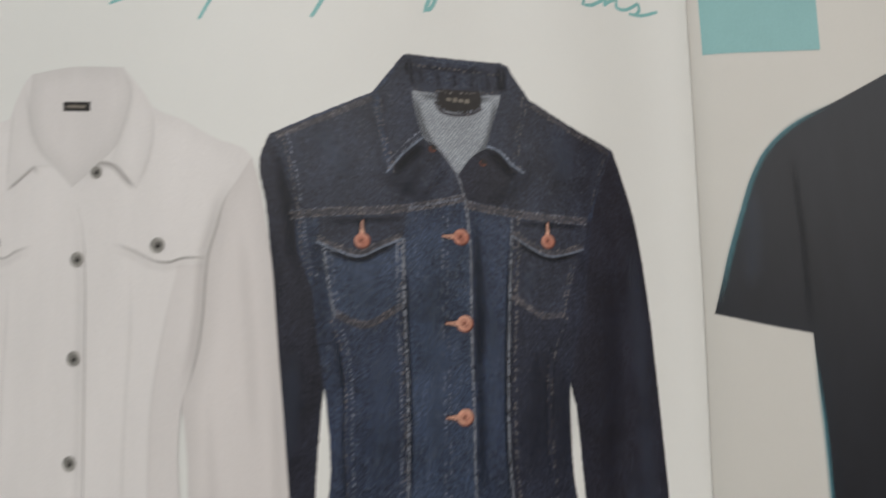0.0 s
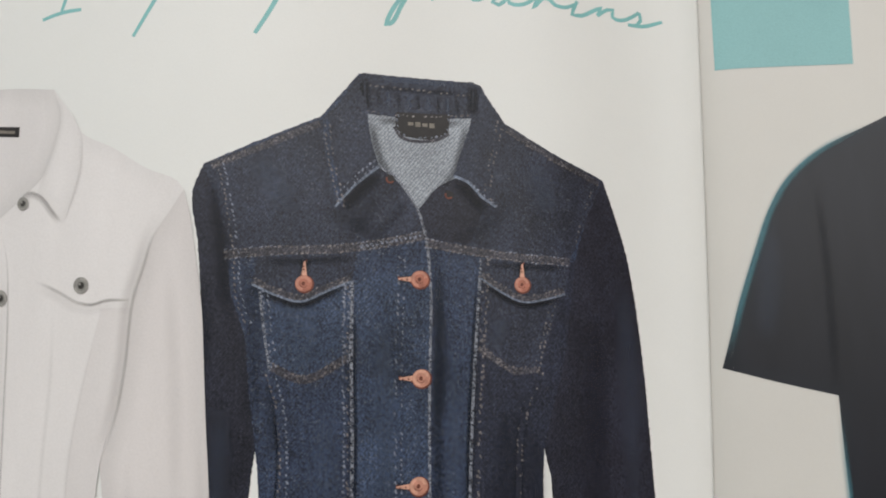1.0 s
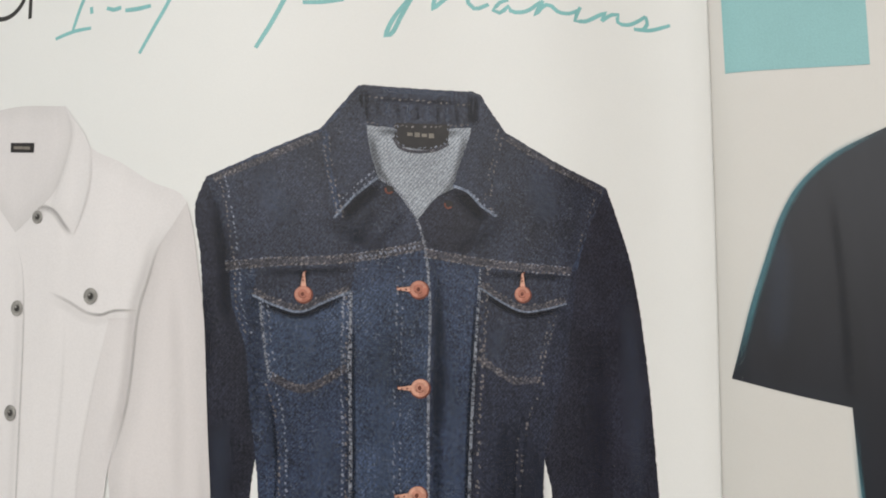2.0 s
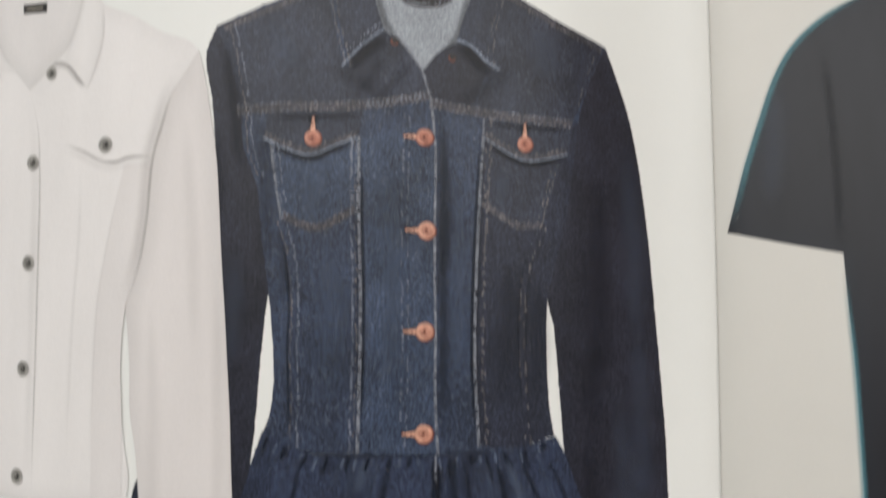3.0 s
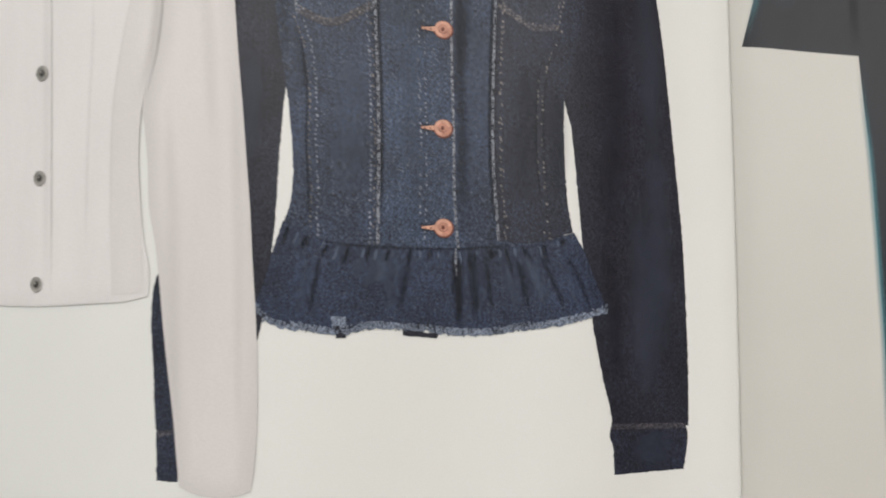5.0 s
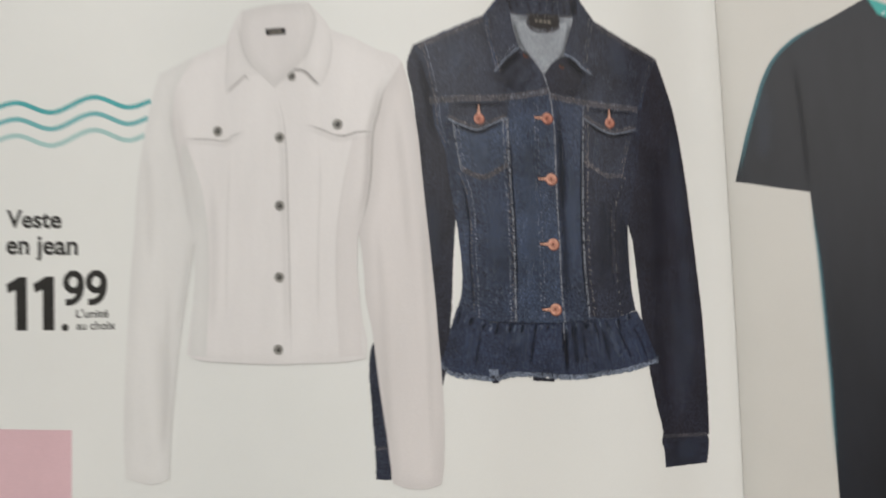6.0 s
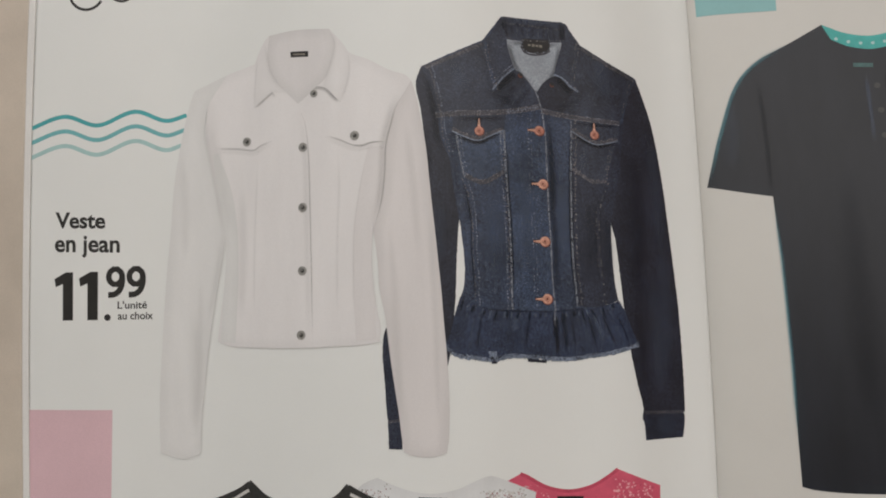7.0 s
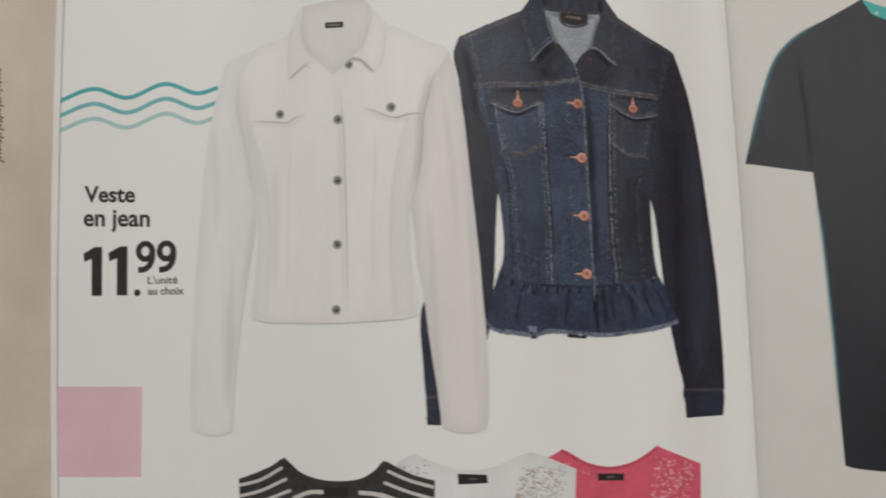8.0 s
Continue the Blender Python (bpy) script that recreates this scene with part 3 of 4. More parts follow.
tag = patch("neck_label", [(-5.3, 76.4), (3.4, 76.8), (3.2, 73.6), (0.8, 72.3), (-4.4, 72.4), (-5.4, 74.0)], 6, TAG, jacket, "black woven neck label")
for k in range(4):
    tx, ty = -3.4 + 1.15 * k, 74.6
    stroke("label_mark", [(tx, ty), (tx + 0.85, ty + 0.05)], 0.55 + 0.25 * (k % 2), 7, TAG_MARK, tag)
stitches(LABEL[1:] + LABEL[:1], 7, jacket, PALE_THREAD, offset=-0.35, drop=0.2, dash=0.45, gap=0.3)
stroke("label_edge", LABEL[2:6], 0.5, 7, DENIM_SEAM, jacket, offset=0.2)
COLLAR_L = [(-16.9, 74.0), (-14.4, 76.8), (-11.8, 81.1), (-10.4, 82.5), (-9.9, 75.7), (-9.0, 70.6), (-7.8, 67.0), (-11.4, 63.6), (-14.3, 59.9), (-15.3, 64.0), (-16.5, 69.0)]
COLLAR_R = [(6.4, 83.0), (8.5, 82.4), (10.1, 79.8), (12.8, 76.0), (11.8, 70.2), (10.9, 64.8), (11.4, 61.4), (9.1, 62.9), (6.6, 65.4), (4.2, 66.3), (5.2, 69.9), (7.0, 76.5)]
for under in (COLLAR_L[6:9], COLLAR_R[6:10]):
    stroke("collar_shade", under, 3.6, 5, GATHER_DARK, jacket, offset=1.1)
patch("collar", COLLAR_L, 6, DENIM_DEEP, jacket)
patch("collar", COLLAR_R, 6, DENIM_DEEP, jacket)
YOKE_L = [(-30.4, 51.8), (-23.0, 52.6), (-14.9, 53.1), (-10.0, 53.8), (-5.0, 54.9), (0.2, 56.2)]
YOKE_R = [(0.1, 54.8), (7.0, 53.8), (15.6, 52.9), (24.2, 52.5)]
stroke("yoke_seam", YOKE_L, 1.5, 4, DENIM_SEAM, jacket)
stroke("yoke_seam", YOKE_R, 1.5, 4, DENIM_SEAM, jacket)
POCKET_L = [(-25.0, 46.2), (-24.0, 39.7), (-23.0, 34.2), (-18.6, 32.3), (-17.0, 32.4), (-11.3, 35.7), (-11.3, 48.2)]
POCKET_R = [(9.0, 48.8), (8.7, 37.2), (14.6, 33.5), (19.0, 33.9), (22.0, 45.5)]
FLAP_L = [(-25.7, 51.5), (-26.2, 47.3), (-22.8, 45.8), (-18.8, 44.8), (-15.1, 46.5), (-11.3, 48.2), (-10.9, 52.7)]
FLAP_R = [(9.0, 52.5), (8.8, 49.4), (12.2, 47.2), (16.1, 45.5), (20.2, 46.1), (23.3, 47.0), (24.2, 52.2)]
patch("pocket", POCKET_L, 4, DENIM_FADED, jacket)
patch("pocket", POCKET_R, 4, DENIM_DEEP, jacket)
flap_left = patch("pocket_flap", FLAP_L, 6, DENIM_DEEP, jacket)
flap_right = patch("pocket_flap", FLAP_R, 6, DENIM_DEEP, jacket)
for flap, f in ((FLAP_L, flap_left), (FLAP_R, flap_right)):
    stroke("flap_shade", flap[1:6], 2.0, 5, GATHER_DARK, f, offset=-0.5, sharp=80)
    stroke("flap_shade", [flap[0], flap[-1]], 2.0, 7, FOLD_DARK, f, offset=-0.9)
stroke("flap_hem", FLAP_L[1:6], 1.1, 7, DENIM_SEAM, flap_left, offset=0.5, sharp=80)
stroke("flap_hem", FLAP_R[1:6], 1.0, 7, DENIM_SEAM, flap_right, offset=0.5, sharp=80)
stroke("pocket_hem", POCKET_L[2:6], 1.3, 5, DENIM_SEAM, jacket, offset=0.6, sharp=28)
stroke("pocket_hem", POCKET_R[1:4], 1.0, 5, DENIM_SEAM, jacket, offset=0.5, sharp=28)
SEAMS = [[(-22.9, 33.7), (-21.4, 29.4), (-20.4, 21.5), (-20.4, 13.6), (-20.0, 5.9), (-20.0, -1.8)],
         [(-11.3, 48.2), (-11.0, 34.6), (-10.5, 23.3), (-10.3, 13.8), (-10.3, 2.8), (-10.3, -2.7)],
         [(9.0, 52.5), (8.2, 35.5), (7.8, 22.2), (7.8, 10.8), (8.3, 2.7), (8.6, -2.0)],
         [(19.0, 33.9), (16.4, 27.4), (15.5, 15.7), (16.2, 2.7), (16.6, -1.8)]]
for k, seam in enumerate(SEAMS):
    stroke("fold", seam, 2.2, 5, FOLD_DARK, jacket, taper=0.2)
    stroke("panel_seam", seam, (1.5, 0.5, 0.5, 0.9)[k], 6, (DENIM_MID, WORN_PALE, WORN_PALE, DENIM_SIDE)[k], jacket)
    if k < 3:
        stroke("seam_shade", seam, 0.9, 6, FOLD_DARK, jacket, offset=(-0.9, 0.5, -0.5)[k])
    stitches(seam, 7, jacket, PALE_THREAD if k in (0, 1) else THREAD, offset=(0.55, -1.2, 1.2, 0.4)[k], drop=(0.1, 0.15, 0.3, 0.5)[k], width=0.34)
    stitches(seam, 7, jacket, THREAD, offset=(-0.5, -0.6, 1.5, -0.4)[k], drop=(0.2, 0.4, 0.6, 0.7)[k])
stroke("front_edge_shade", FRONT[3:], 3.0, 5, FOLD_DARK, jacket, offset=1.3)
stroke("front_edge", FRONT, 0.45, 6, WORN_PALE, jacket)
PLACKET = [(-4.2, 53.3), (-4.3, 35.0), (-3.8, 15.5), (-3.9, -1.9)]
stitches(PLACKET, 7, jacket, PALE_THREAD, drop=0.3, dash=0.7, width=0.26)
stitches(PLACKET, 7, jacket, PALE_THREAD, offset=0.9, drop=0.5, dash=0.5, width=0.26)
ARM_L = [(-32.7, 65.7), (-31.5, 61.6), (-30.5, 56.7), (-29.6, 51.8), (-29.1, 46.1), (-27.1, 40.5)]
ARM_R = [(28.6, 64.9), (26.5, 59.2), (25.2, 52.8)]
stroke("fold", ARM_L, 3.5, 4, FOLD_DARK, jacket, offset=-1.2)
stitches(ARM_L, 7, jacket, drop=0.1, offset=0.4)
stitches(ARM_L, 7, jacket, PALE_THREAD, drop=0.3, offset=1.2)
stitches(ARM_R, 7, jacket, drop=0.2, offset=-0.4)
for seam, gaps in ((YOKE_L, (-0.55, 0.55)), (YOKE_R, (-0.5, 0.5))):
    for g in gaps:
        stitches(seam, 7, jacket, drop=0.12, offset=g)
for g in (0.35, 1.1):
    stitches(POCKET_L[0:3], 7, jacket, PALE_THREAD, offset=g, drop=0.25)
    stitches(POCKET_L[5:7], 7, jacket, PALE_THREAD, offset=g, drop=0.3)
    stitches(POCKET_R[3:5], 7, jacket, offset=g, drop=0.35)
    stitches(POCKET_R[0:2], 7, jacket, offset=g, drop=0.5)
    stitches(FLAP_L[1:6], 8, jacket, offset=g - 0.1, drop=0.3, sharp=80)
    stitches(FLAP_R[1:6], 8, jacket, offset=g - 0.1, drop=0.4, sharp=80)
    stitches(POCKET_L[2:6], 7, jacket, offset=g, drop=0.25, sharp=28)
    stitches(POCKET_R[1:4], 7, jacket, offset=g, drop=0.45, sharp=28)
    stitches(COLLAR_L[6:9], 8, jacket, PALE_THREAD, offset=-g, drop=0.25)
    stitches(COLLAR_L[8:11] + COLLAR_L[:1], 8, jacket, THREAD, offset=-g - 0.3, drop=0.2)
    stitches(COLLAR_R[6:10], 8, jacket, PALE_THREAD, offset=-0.3 * g, drop=0.2)
    stitches(COLLAR_R[3:7], 8, jacket, THREAD, offset=-g - 0.2, drop=0.45)
stroke("collar_hem", COLLAR_L[8:11] + COLLAR_L[:1], 1.0, 7, DENIM_MID, jacket, offset=-0.8)
stroke("worn_edge", COLLAR_L[6:9], 0.4, 8, DENIM_FRAY, jacket)
stroke("worn_edge", COLLAR_R[6:10], 0.45, 8, DENIM_FRAY, jacket)
stroke("worn_edge", POCKET_L[0:3], 0.4, 6, WORN_PALE, jacket)
stroke("worn_edge", POCKET_L[5:7], 0.35, 6, WORN_PALE, jacket)
stroke("worn_edge", FLAP_L[1:6], 0.35, 9, DENIM_FRAY, flap_left, sharp=80)
stroke("worn_edge", FLAP_R[1:6], 0.3, 9, DENIM_FRAY, flap_right, sharp=80)
stitches([BODY[-5], BODY[-6], BODY[-7]], 7, jacket, offset=-1.2, drop=0.15)
stitches([BODY[0], BODY[-1], BODY[-2]], 7, jacket, offset=-1.0, drop=0.15)
for seam in (YOKE_L, YOKE_R):
    for g in (-0.68, 0.68):
        stitches(seam, 8, jacket, PALE_THREAD, offset=g, drop=0.45, dash=0.5, gap=0.1, width=0.16)
stitches(YOKE_L[-3:], 8, jacket, PALE_THREAD, drop=0.2, gap=0.1, width=0.5)
for x in range(18):
    bx = -9.5 + x * 0.95
    stitches([(bx, 80.5), (bx + 0.9, 80.5 + 0.05)], 7, jacket, drop=0.1)

# soft folds over body and sleeves: from, to, width, tone
FOLDS = [((-16, 60), (-3, 52), 5, 0), ((14, 62), (4, 55), 5, 0),
         ((-15, 30), (-15, 4), 7, 1),
         ((13, 30), (12, 2), 8, 0), ((18, 26), (18, 4), 5, 0), ((-27, 52), (-25, 26), 4, 0),
         ((29, 45), (27, -5), 7, 0), ((26, 0), (28, -28), 4, 0),
         ((33.5, 52), (35.5, 12), 6, 1), ((35.5, 20), (35.5, -24), 6, 1), ((32, 8), (33, -30), 7, 1), ((33, -33), (33, -39.5), 9, 1),
         ((-20, 50), (-18, 34), 6, 1), ((-6.5, 46), (-6.0, 4), 5, 1), ((4.6, 40), (4.4, 6), 4, 1), ((-27, 68), (-21, 58), 6, 1), ((17, 70), (20, 60), 7, 1),
         ((-8, 63), (-12, 55), 4, 0), ((-3.5, 62), (-8, 56), 3, 0), ((2.6, 46), (2.8, 26), 3, 0), ((-23, 33), (-22, 20), 3, 0),
         ((-30, 30), (-31, 8), 5, 1), ((-34, 50), (-33, 30), 3, 0), ((12, 44), (11, 37), 4, 1)]
for (ax, ay), (bx, by), w, tone in FOLDS:
    stroke("fold", [(ax, ay), ((ax + bx) / 2 + 0.6, (ay + by) / 2), (bx, by)], w, 5, SHADE_PALE if tone else SHADE_DARK, jacket, taper=0.5)

# peplum with gathers and a frayed hem
PEPLUM = [(-24.7, 1.0), (-26.3, -4.0), (-27.2, -7.8), (-28.9, -12.3), (-26.5, -14.7), (-21.2, -15.8), (-16.3, -16.5), (-11.9, -15.7), (-5.6, -15.9), (0.0, -16.6), (5.7, -16.9), (12.2, -16.1), (17.2, -15.6), (22.4, -14.5), (26.4, -13.2), (24.5, -8.6), (22.7, -3.8), (21.0, -0.5), (14.6, -2.3), (2.1, -3.3), (-11.6, -3.0), (-17.8, -2.3)]
peplum = patch("peplum", PEPLUM, 5, DENIM_PEPLUM, jacket)
stroke("waist_seam", PEPLUM[18:] + PEPLUM[:1], 0.8, 6, FOLD_DARK, jacket)
rng = random.Random(4)
top_edge = smooth(PEPLUM[17:] + PEPLUM[:1], False, 60, 1.0)
low_edge = smooth(PEPLUM[3:15], False, 60, 1.0)
for k in range(30):
    a = top_edge[int((0.02 + 0.96 * k / 29) * (len(top_edge) - 1))]
    f = min(0.97, max(0.03, 1 - k / 29 + rng.uniform(-0.02, 0.02)))
    b = low_edge[int(f * (len(low_edge) - 1))]
    depth = rng.choice((0.15, 0.2, 0.3, 0.4, 0.6))
    c = a + (b - a) * depth
    stroke("gather", [a, a + (c - a) * 0.5 + Vector((rng.uniform(-0.4, 0.4), 0)), c], rng.uniform(0.9, 2.2), 6, FOLD_DARK if k % 2 else SHADE_PALE, peplum, taper=0.6)
    e = a + Vector((rng.uniform(-0.6, 0.6), -0.2))
    stroke("gather", [e, e + (b - a) * rng.uniform(0.08, 0.2)], rng.uniform(0.5, 0.9), 7, GATHER_PALE if k % 2 == 0 else FOLD_DARK, peplum, taper=0.4)


def frayed_hem(parent):
    bm = bmesh.new()
    line = smooth(PEPLUM[3:15], False, 60, 0.35)
    prev = None
    for i, q in enumerate(line):
        up, down = 0.7 + 0.5 * noise.noise((i * 0.31, 1.7, 0)), 0.35 + 0.55 * noise.noise((i * 0.23, 5.1, 0)) + rng.uniform(-0.12, 0.12)
        row = [bm.verts.new(place(q.x, q.y + h, 7)) for h in (-down, up)]
        if prev:
            bm.faces.new((prev[0], row[0], row[1], prev[1]))
        prev = row
    part_ob = finish("frayed_hem", bm, DENIM_FRAY, parent, "pale frayed hem")
    bm = bmesh.new()
    for i in range(420):
        q = line[rng.randrange(len(line))]
        x, y, s = q.x + rng.uniform(-0.2, 0.2), q.y + rng.uniform(-0.1, 1.0), rng.uniform(0.2, 0.6)
        dx = rng.uniform(-0.35, 0.35)
        w = rng.uniform(0.07, 0.18)
        vs = [bm.verts.new(place(px, py, 8)) for px, py in ((x - w, y), (x + w, y), (x + dx + w, y - s), (x + dx - w, y - s))]
        bm.faces.new(vs[::-1])
    finish("fringe", bm, DENIM_FRAY, part_ob)
    bm = bmesh.new()
    for i in range(110):
        q = line[rng.randrange(len(line))]
        x, y, s, w = q.x + rng.uniform(-0.2, 0.2), q.y + rng.uniform(0.2, 1.2), rng.uniform(0.3, 0.9), rng.uniform(0.05, 0.1)
        dx = rng.uniform(-0.3, 0.3)
        vs = [bm.verts.new(place(px, py, 9)) for px, py in ((x - w, y), (x + w, y), (x + dx + w, y - s), (x + dx - w, y - s))]
        bm.faces.new(vs[::-1])
    finish("fringe", bm, DENIM_DARK, part_ob)


frayed_hem(peplum)
stroke("centre_seam", [PEPLUM[19], (PEPLUM[19][0] + 0.1, -10), (PEPLUM[19][0] + 0.2, -16.2)], 2.0, 6, GATHER_DARK, peplum)
stroke("centre_seam", [PEPLUM[19], (PEPLUM[19][0] + 0.1, -7.5)], 0.35, 8, WORN_PALE, peplum, offset=-0.4)
for ax, bx, w in ((4.5, 5.5, 2.4), (9.5, 11.5, 2.8), (13.0, 17.5, 2.6), (17.5, 22.0, 2.0), (-7.0, -9.0, 3.2), (-20.5, -22.5, 2.6)):
    stroke("pleat", [(ax, -3.6), ((ax + bx) / 2, -8), (bx, -14.5)], w * 0.8, 6, SHADE_PALE, peplum, taper=0.7)
    stroke("pleat", [(ax + 1.7, -3.6), ((ax + bx) / 2 + 1.9, -8), (bx + 2.0, -14.0)], w * 0.6, 6, FOLD_DARK, peplum, taper=0.7)
stroke("pleat", [(-9.0, -3.4), (-9.6, -6.0), (-10.4, -9.0)], 3.4, 6, FOLD_PALE, peplum, taper=0.5)
stroke("pleat", [(4.3, -3.5), (4.6, -8.0), (4.8, -15.0)], 2.6, 7, FOLD_DARK, peplum, taper=0.4)
stroke("pleat", [(12.5, -3.5), (14.5, -8.0), (16.0, -13.0)], 2.2, 7, FOLD_PALE, peplum, taper=0.5)
patch("hem_fold", [(-17.2, -13.9), (-15.0, -14.0), (-14.8, -15.6), (-17.0, -16.0)], 8, DENIM_FRAY, peplum)
patch("hem_notch", [(-15.7 - 1.1, -17.1 + 1.6), (-15.7 + 0.6, -17.1 + 1.4), (-15.7 + 0.7, -17.1 - 0.2), (-15.7 - 0.7, -17.1 - 0.2)], 8, DENIM_DARK, peplum)
patch("hem_notch", [(-6.4, -16.1), (-1.0, -16.9), (-1.2, -17.5), (-6.4, -17.0)], 8, DENIM_DARK, peplum)


def copper_button(x, y, r, upright, face=COPPER, rim=COPPER_PALE):
    b = disc("button", x, y, r, 10, face, jacket, "round copper button")
    disc("button_shade", x + 0.12, y - 0.12, r * 1.1, 9, COPPER_DARK, b)
    ring("button_rim", x - 0.05, y + 0.05, r * 0.74, r * 0.34, 11, rim, b, 10, 265)
    ring("button_groove", x, y, r * 0.46, r * 0.07, 11, COPPER_DARK, b, 200, 330)
    disc("button_centre", x - 0.05, y, r * 0.2, 12, COPPER_DARK, b, squash=1.25)
    h = [(x - 0.5, y + r * 0.5), (x + 0.5, y + r * 0.5), (x + 0.13, y + r + 2.2), (x - 0.13, y + r + 2.2)] if upright else \
        [(x - r * 0.5, y - 0.55), (x - r * 0.5, y + 0.5), (x - r - 2.0, y + 0.12), (x - r - 2.0, y - 0.16)]
    a, c = ((x, y + r * 0.3), (x, y + r + 2.6)) if upright else ((x - r * 0.3, y), (x - r - 2.4, y))
    stroke("buttonhole_shade", [a, c], 1.9, 8, GATHER_DARK, jacket)
    patch("buttonhole", h, 9, COPPER_PALE, jacket, "tan stitched buttonhole")
    for k in range(4):
        q = (h[2][0] + (h[0][0] - h[2][0]) * k / 4, h[2][1] + (h[0][1] - h[2][1]) * k / 4)
        disc("thread", q[0] + 0.1 * (-1) ** k, q[1] + 0.12 * (-1) ** k, 0.16, 10, COPPER_DARK, b, n=6)


BUTTONS = [(-0.9, 48.8), (-0.3, 33.0), (-0.3, 16.4), (-0.2, 0.1), (-18.5, 47.6), (15.9, 48.4), (3.5, 63.0), (-6.0, 65.0)]
copper_button(*BUTTONS[0], 1.4, False, COPPER_RED, COPPER)
for bx, by in BUTTONS[1:4]:
    copper_button(bx, by, 1.42, False)
for bx, by in BUTTONS[4:6]:
    copper_button(bx, by, 1.28, True, COPPER_RED, COPPER)
for bx, by in BUTTONS[6:]:
    half = disc("button", bx, by, 0.75, 8, TAG, jacket, "shaded copper button under the collar")
    ring("button_rim", bx, by, 0.55, 0.3, 9, COPPER_DARK, half, 150, 330)

# ---- white jacket, printed over the denim one ----
white = thing("printed_white_jacket", "printed picture of a white cotton jacket with dark metal buttons", "jacket")
W_BODY = [(-93.5, 19.5), (-93.1, 12.8), (-93.6, 4.6), (-94.4, -1.9), (-95.5, -10.4), (-92.6, -11.7), (-83.6, -12.4), (-74.8, -12.6), (-66.3, -12.5), (-58.1, -12.1), (-50.2, -11.6), (-46.7, -10.8), (-46.4, -6.8), (-47.3, -2.9), (-48.2, 3.2), (-48.8, 11.0), (-48.4, 19.6), (-47.2, 23.4), (-46.0, 28.1), (-45.2, 34.4), (-44.5, 44.8), (-43.2, 49.6), (-37.4, 61.9), (-38.6, 63.3), (-43.4, 65.1), (-49.8, 68.7), (-55.2, 71.1), (-56.7, 72.9), (-58.8, 75.8), (-61.0, 78.6), (-71.6, 79.4), (-79.5, 78.8), (-80.9, 77.5), (-83.2, 73.2), (-84.1, 70.8), (-93.1, 68.4), (-103.3, 64.4), (-99.3, 58.6), (-99.8, 51.0), (-98.3, 43.2), (-96.5, 34.7), (-94.6, 24.5)]
W_SLEEVE_L = [(-103.3, 64.4), (-104.7, 60.6), (-106.4, 53.9), (-108.1, 45.4), (-109.2, 38.6), (-109.9, 31.9), (-110.5, 21.8), (-111.3, 13.4), (-112.1, 1.7), (-113.4, -23.2), (-113.5, -32.9), (-113.1, -42.9), (-105.4, -44.5), (-100.7, -42.8), (-100.3, -32.9), (-99.5, -23.2), (-97.1, -3.5), (-95.4, 6.3), (-93.7, 16.2), (-93.5, 19.5), (-94.6, 24.5), (-96.5, 34.7), (-98.3, 43.2), (-99.8, 51.0), (-99.3, 58.6), (-93.1, 68.4)]
W_SLEEVE_R = [(-37.4, 61.9), (-36.3, 58.3), (-35.0, 51.8), (-33.6, 43.7), (-32.7, 34.1), (-32.0, 26.2), (-31.2, 18.4), (-30.5, 10.6), (-29.8, 2.9), (-29.3, -4.7), (-28.4, -17.2), (-28.1, -28.9), (-28.5, -37.6), (-29.0, -40.3), (-32.1, -41.3), (-35.0, -41.4), (-37.9, -41.0), (-40.4, -40.0), (-41.1, -34.7), (-41.6, -30.3), (-42.5, -24.4), (-43.6, -17.0), (-45.4, -3.0), (-46.7, 3.2), (-47.2, 10.9), (-48.0, 17.2), (-48.4, 19.6), (-47.2, 23.4), (-46.0, 28.1), (-45.2, 34.4), (-44.5, 44.8), (-43.2, 49.6), (-41.9, 54.4), (-39.5, 58.4)]
patch("body", W_BODY, 10, WHITE_CLOTH, white)
patch("sleeve", W_SLEEVE_L, 11, WHITE_COOL_CAST, white)
patch("sleeve", W_SLEEVE_R, 11, WHITE_SLEEVE, white)
patch("neck_inside", [(-79.5, 78.8), (-71.6, 79.4), (-61.0, 78.6), (-59.3, 74.5), (-60.0, 69.6), (-61.7, 64.8), (-64.7, 61.8), (-70.4, 57.4), (-74.2, 61.2), (-76.9, 64.0), (-79.0, 67.6), (-80.1, 72.0)], 12, WHITE_INSIDE, white)
W_COLLAR_L = [(-80.9, 77.5), (-80.1, 72.0), (-79.0, 67.6), (-76.9, 64.0), (-74.2, 61.2), (-78.1, 61.6), (-84.3, 57.3), (-84.0, 64.0), (-83.2, 73.2), (-79.5, 78.8)]
W_COLLAR_R = [(-61.0, 78.6), (-59.3, 74.5), (-60.0, 69.6), (-61.7, 64.8), (-63.0, 61.9), (-59.7, 58.8), (-57.7, 56.5), (-56.0, 61.0), (-55.0, 65.8), (-55.5, 71.2)]
patch("collar", W_COLLAR_L, 13, WHITE_CLOTH, white)
patch("collar", W_COLLAR_R, 13, WHITE_CLOTH, white)
wtag = patch("neck_label", [(-72.8, 73.1), (-67.3, 72.7), (-67.3, 71.0), (-72.7, 71.4)], 14, TAG, white, "small black neck label", rounded=False)
stroke("label_mark", [(-72.0, 72.2), (-72.0 + 3.8, 72.2 - 0.35)], 0.5, 15, TAG_MARK, wtag)
LINE_A = [(-84.3, 57.3), (-81.3, 59.5), (-78.6, 61.5), (-77.2, 59.8)]
LINE_B = [(-66.8, 60.0), (-64.7, 61.6), (-62.2, 61.0), (-59.7, 58.5), (-57.7, 56.5)]
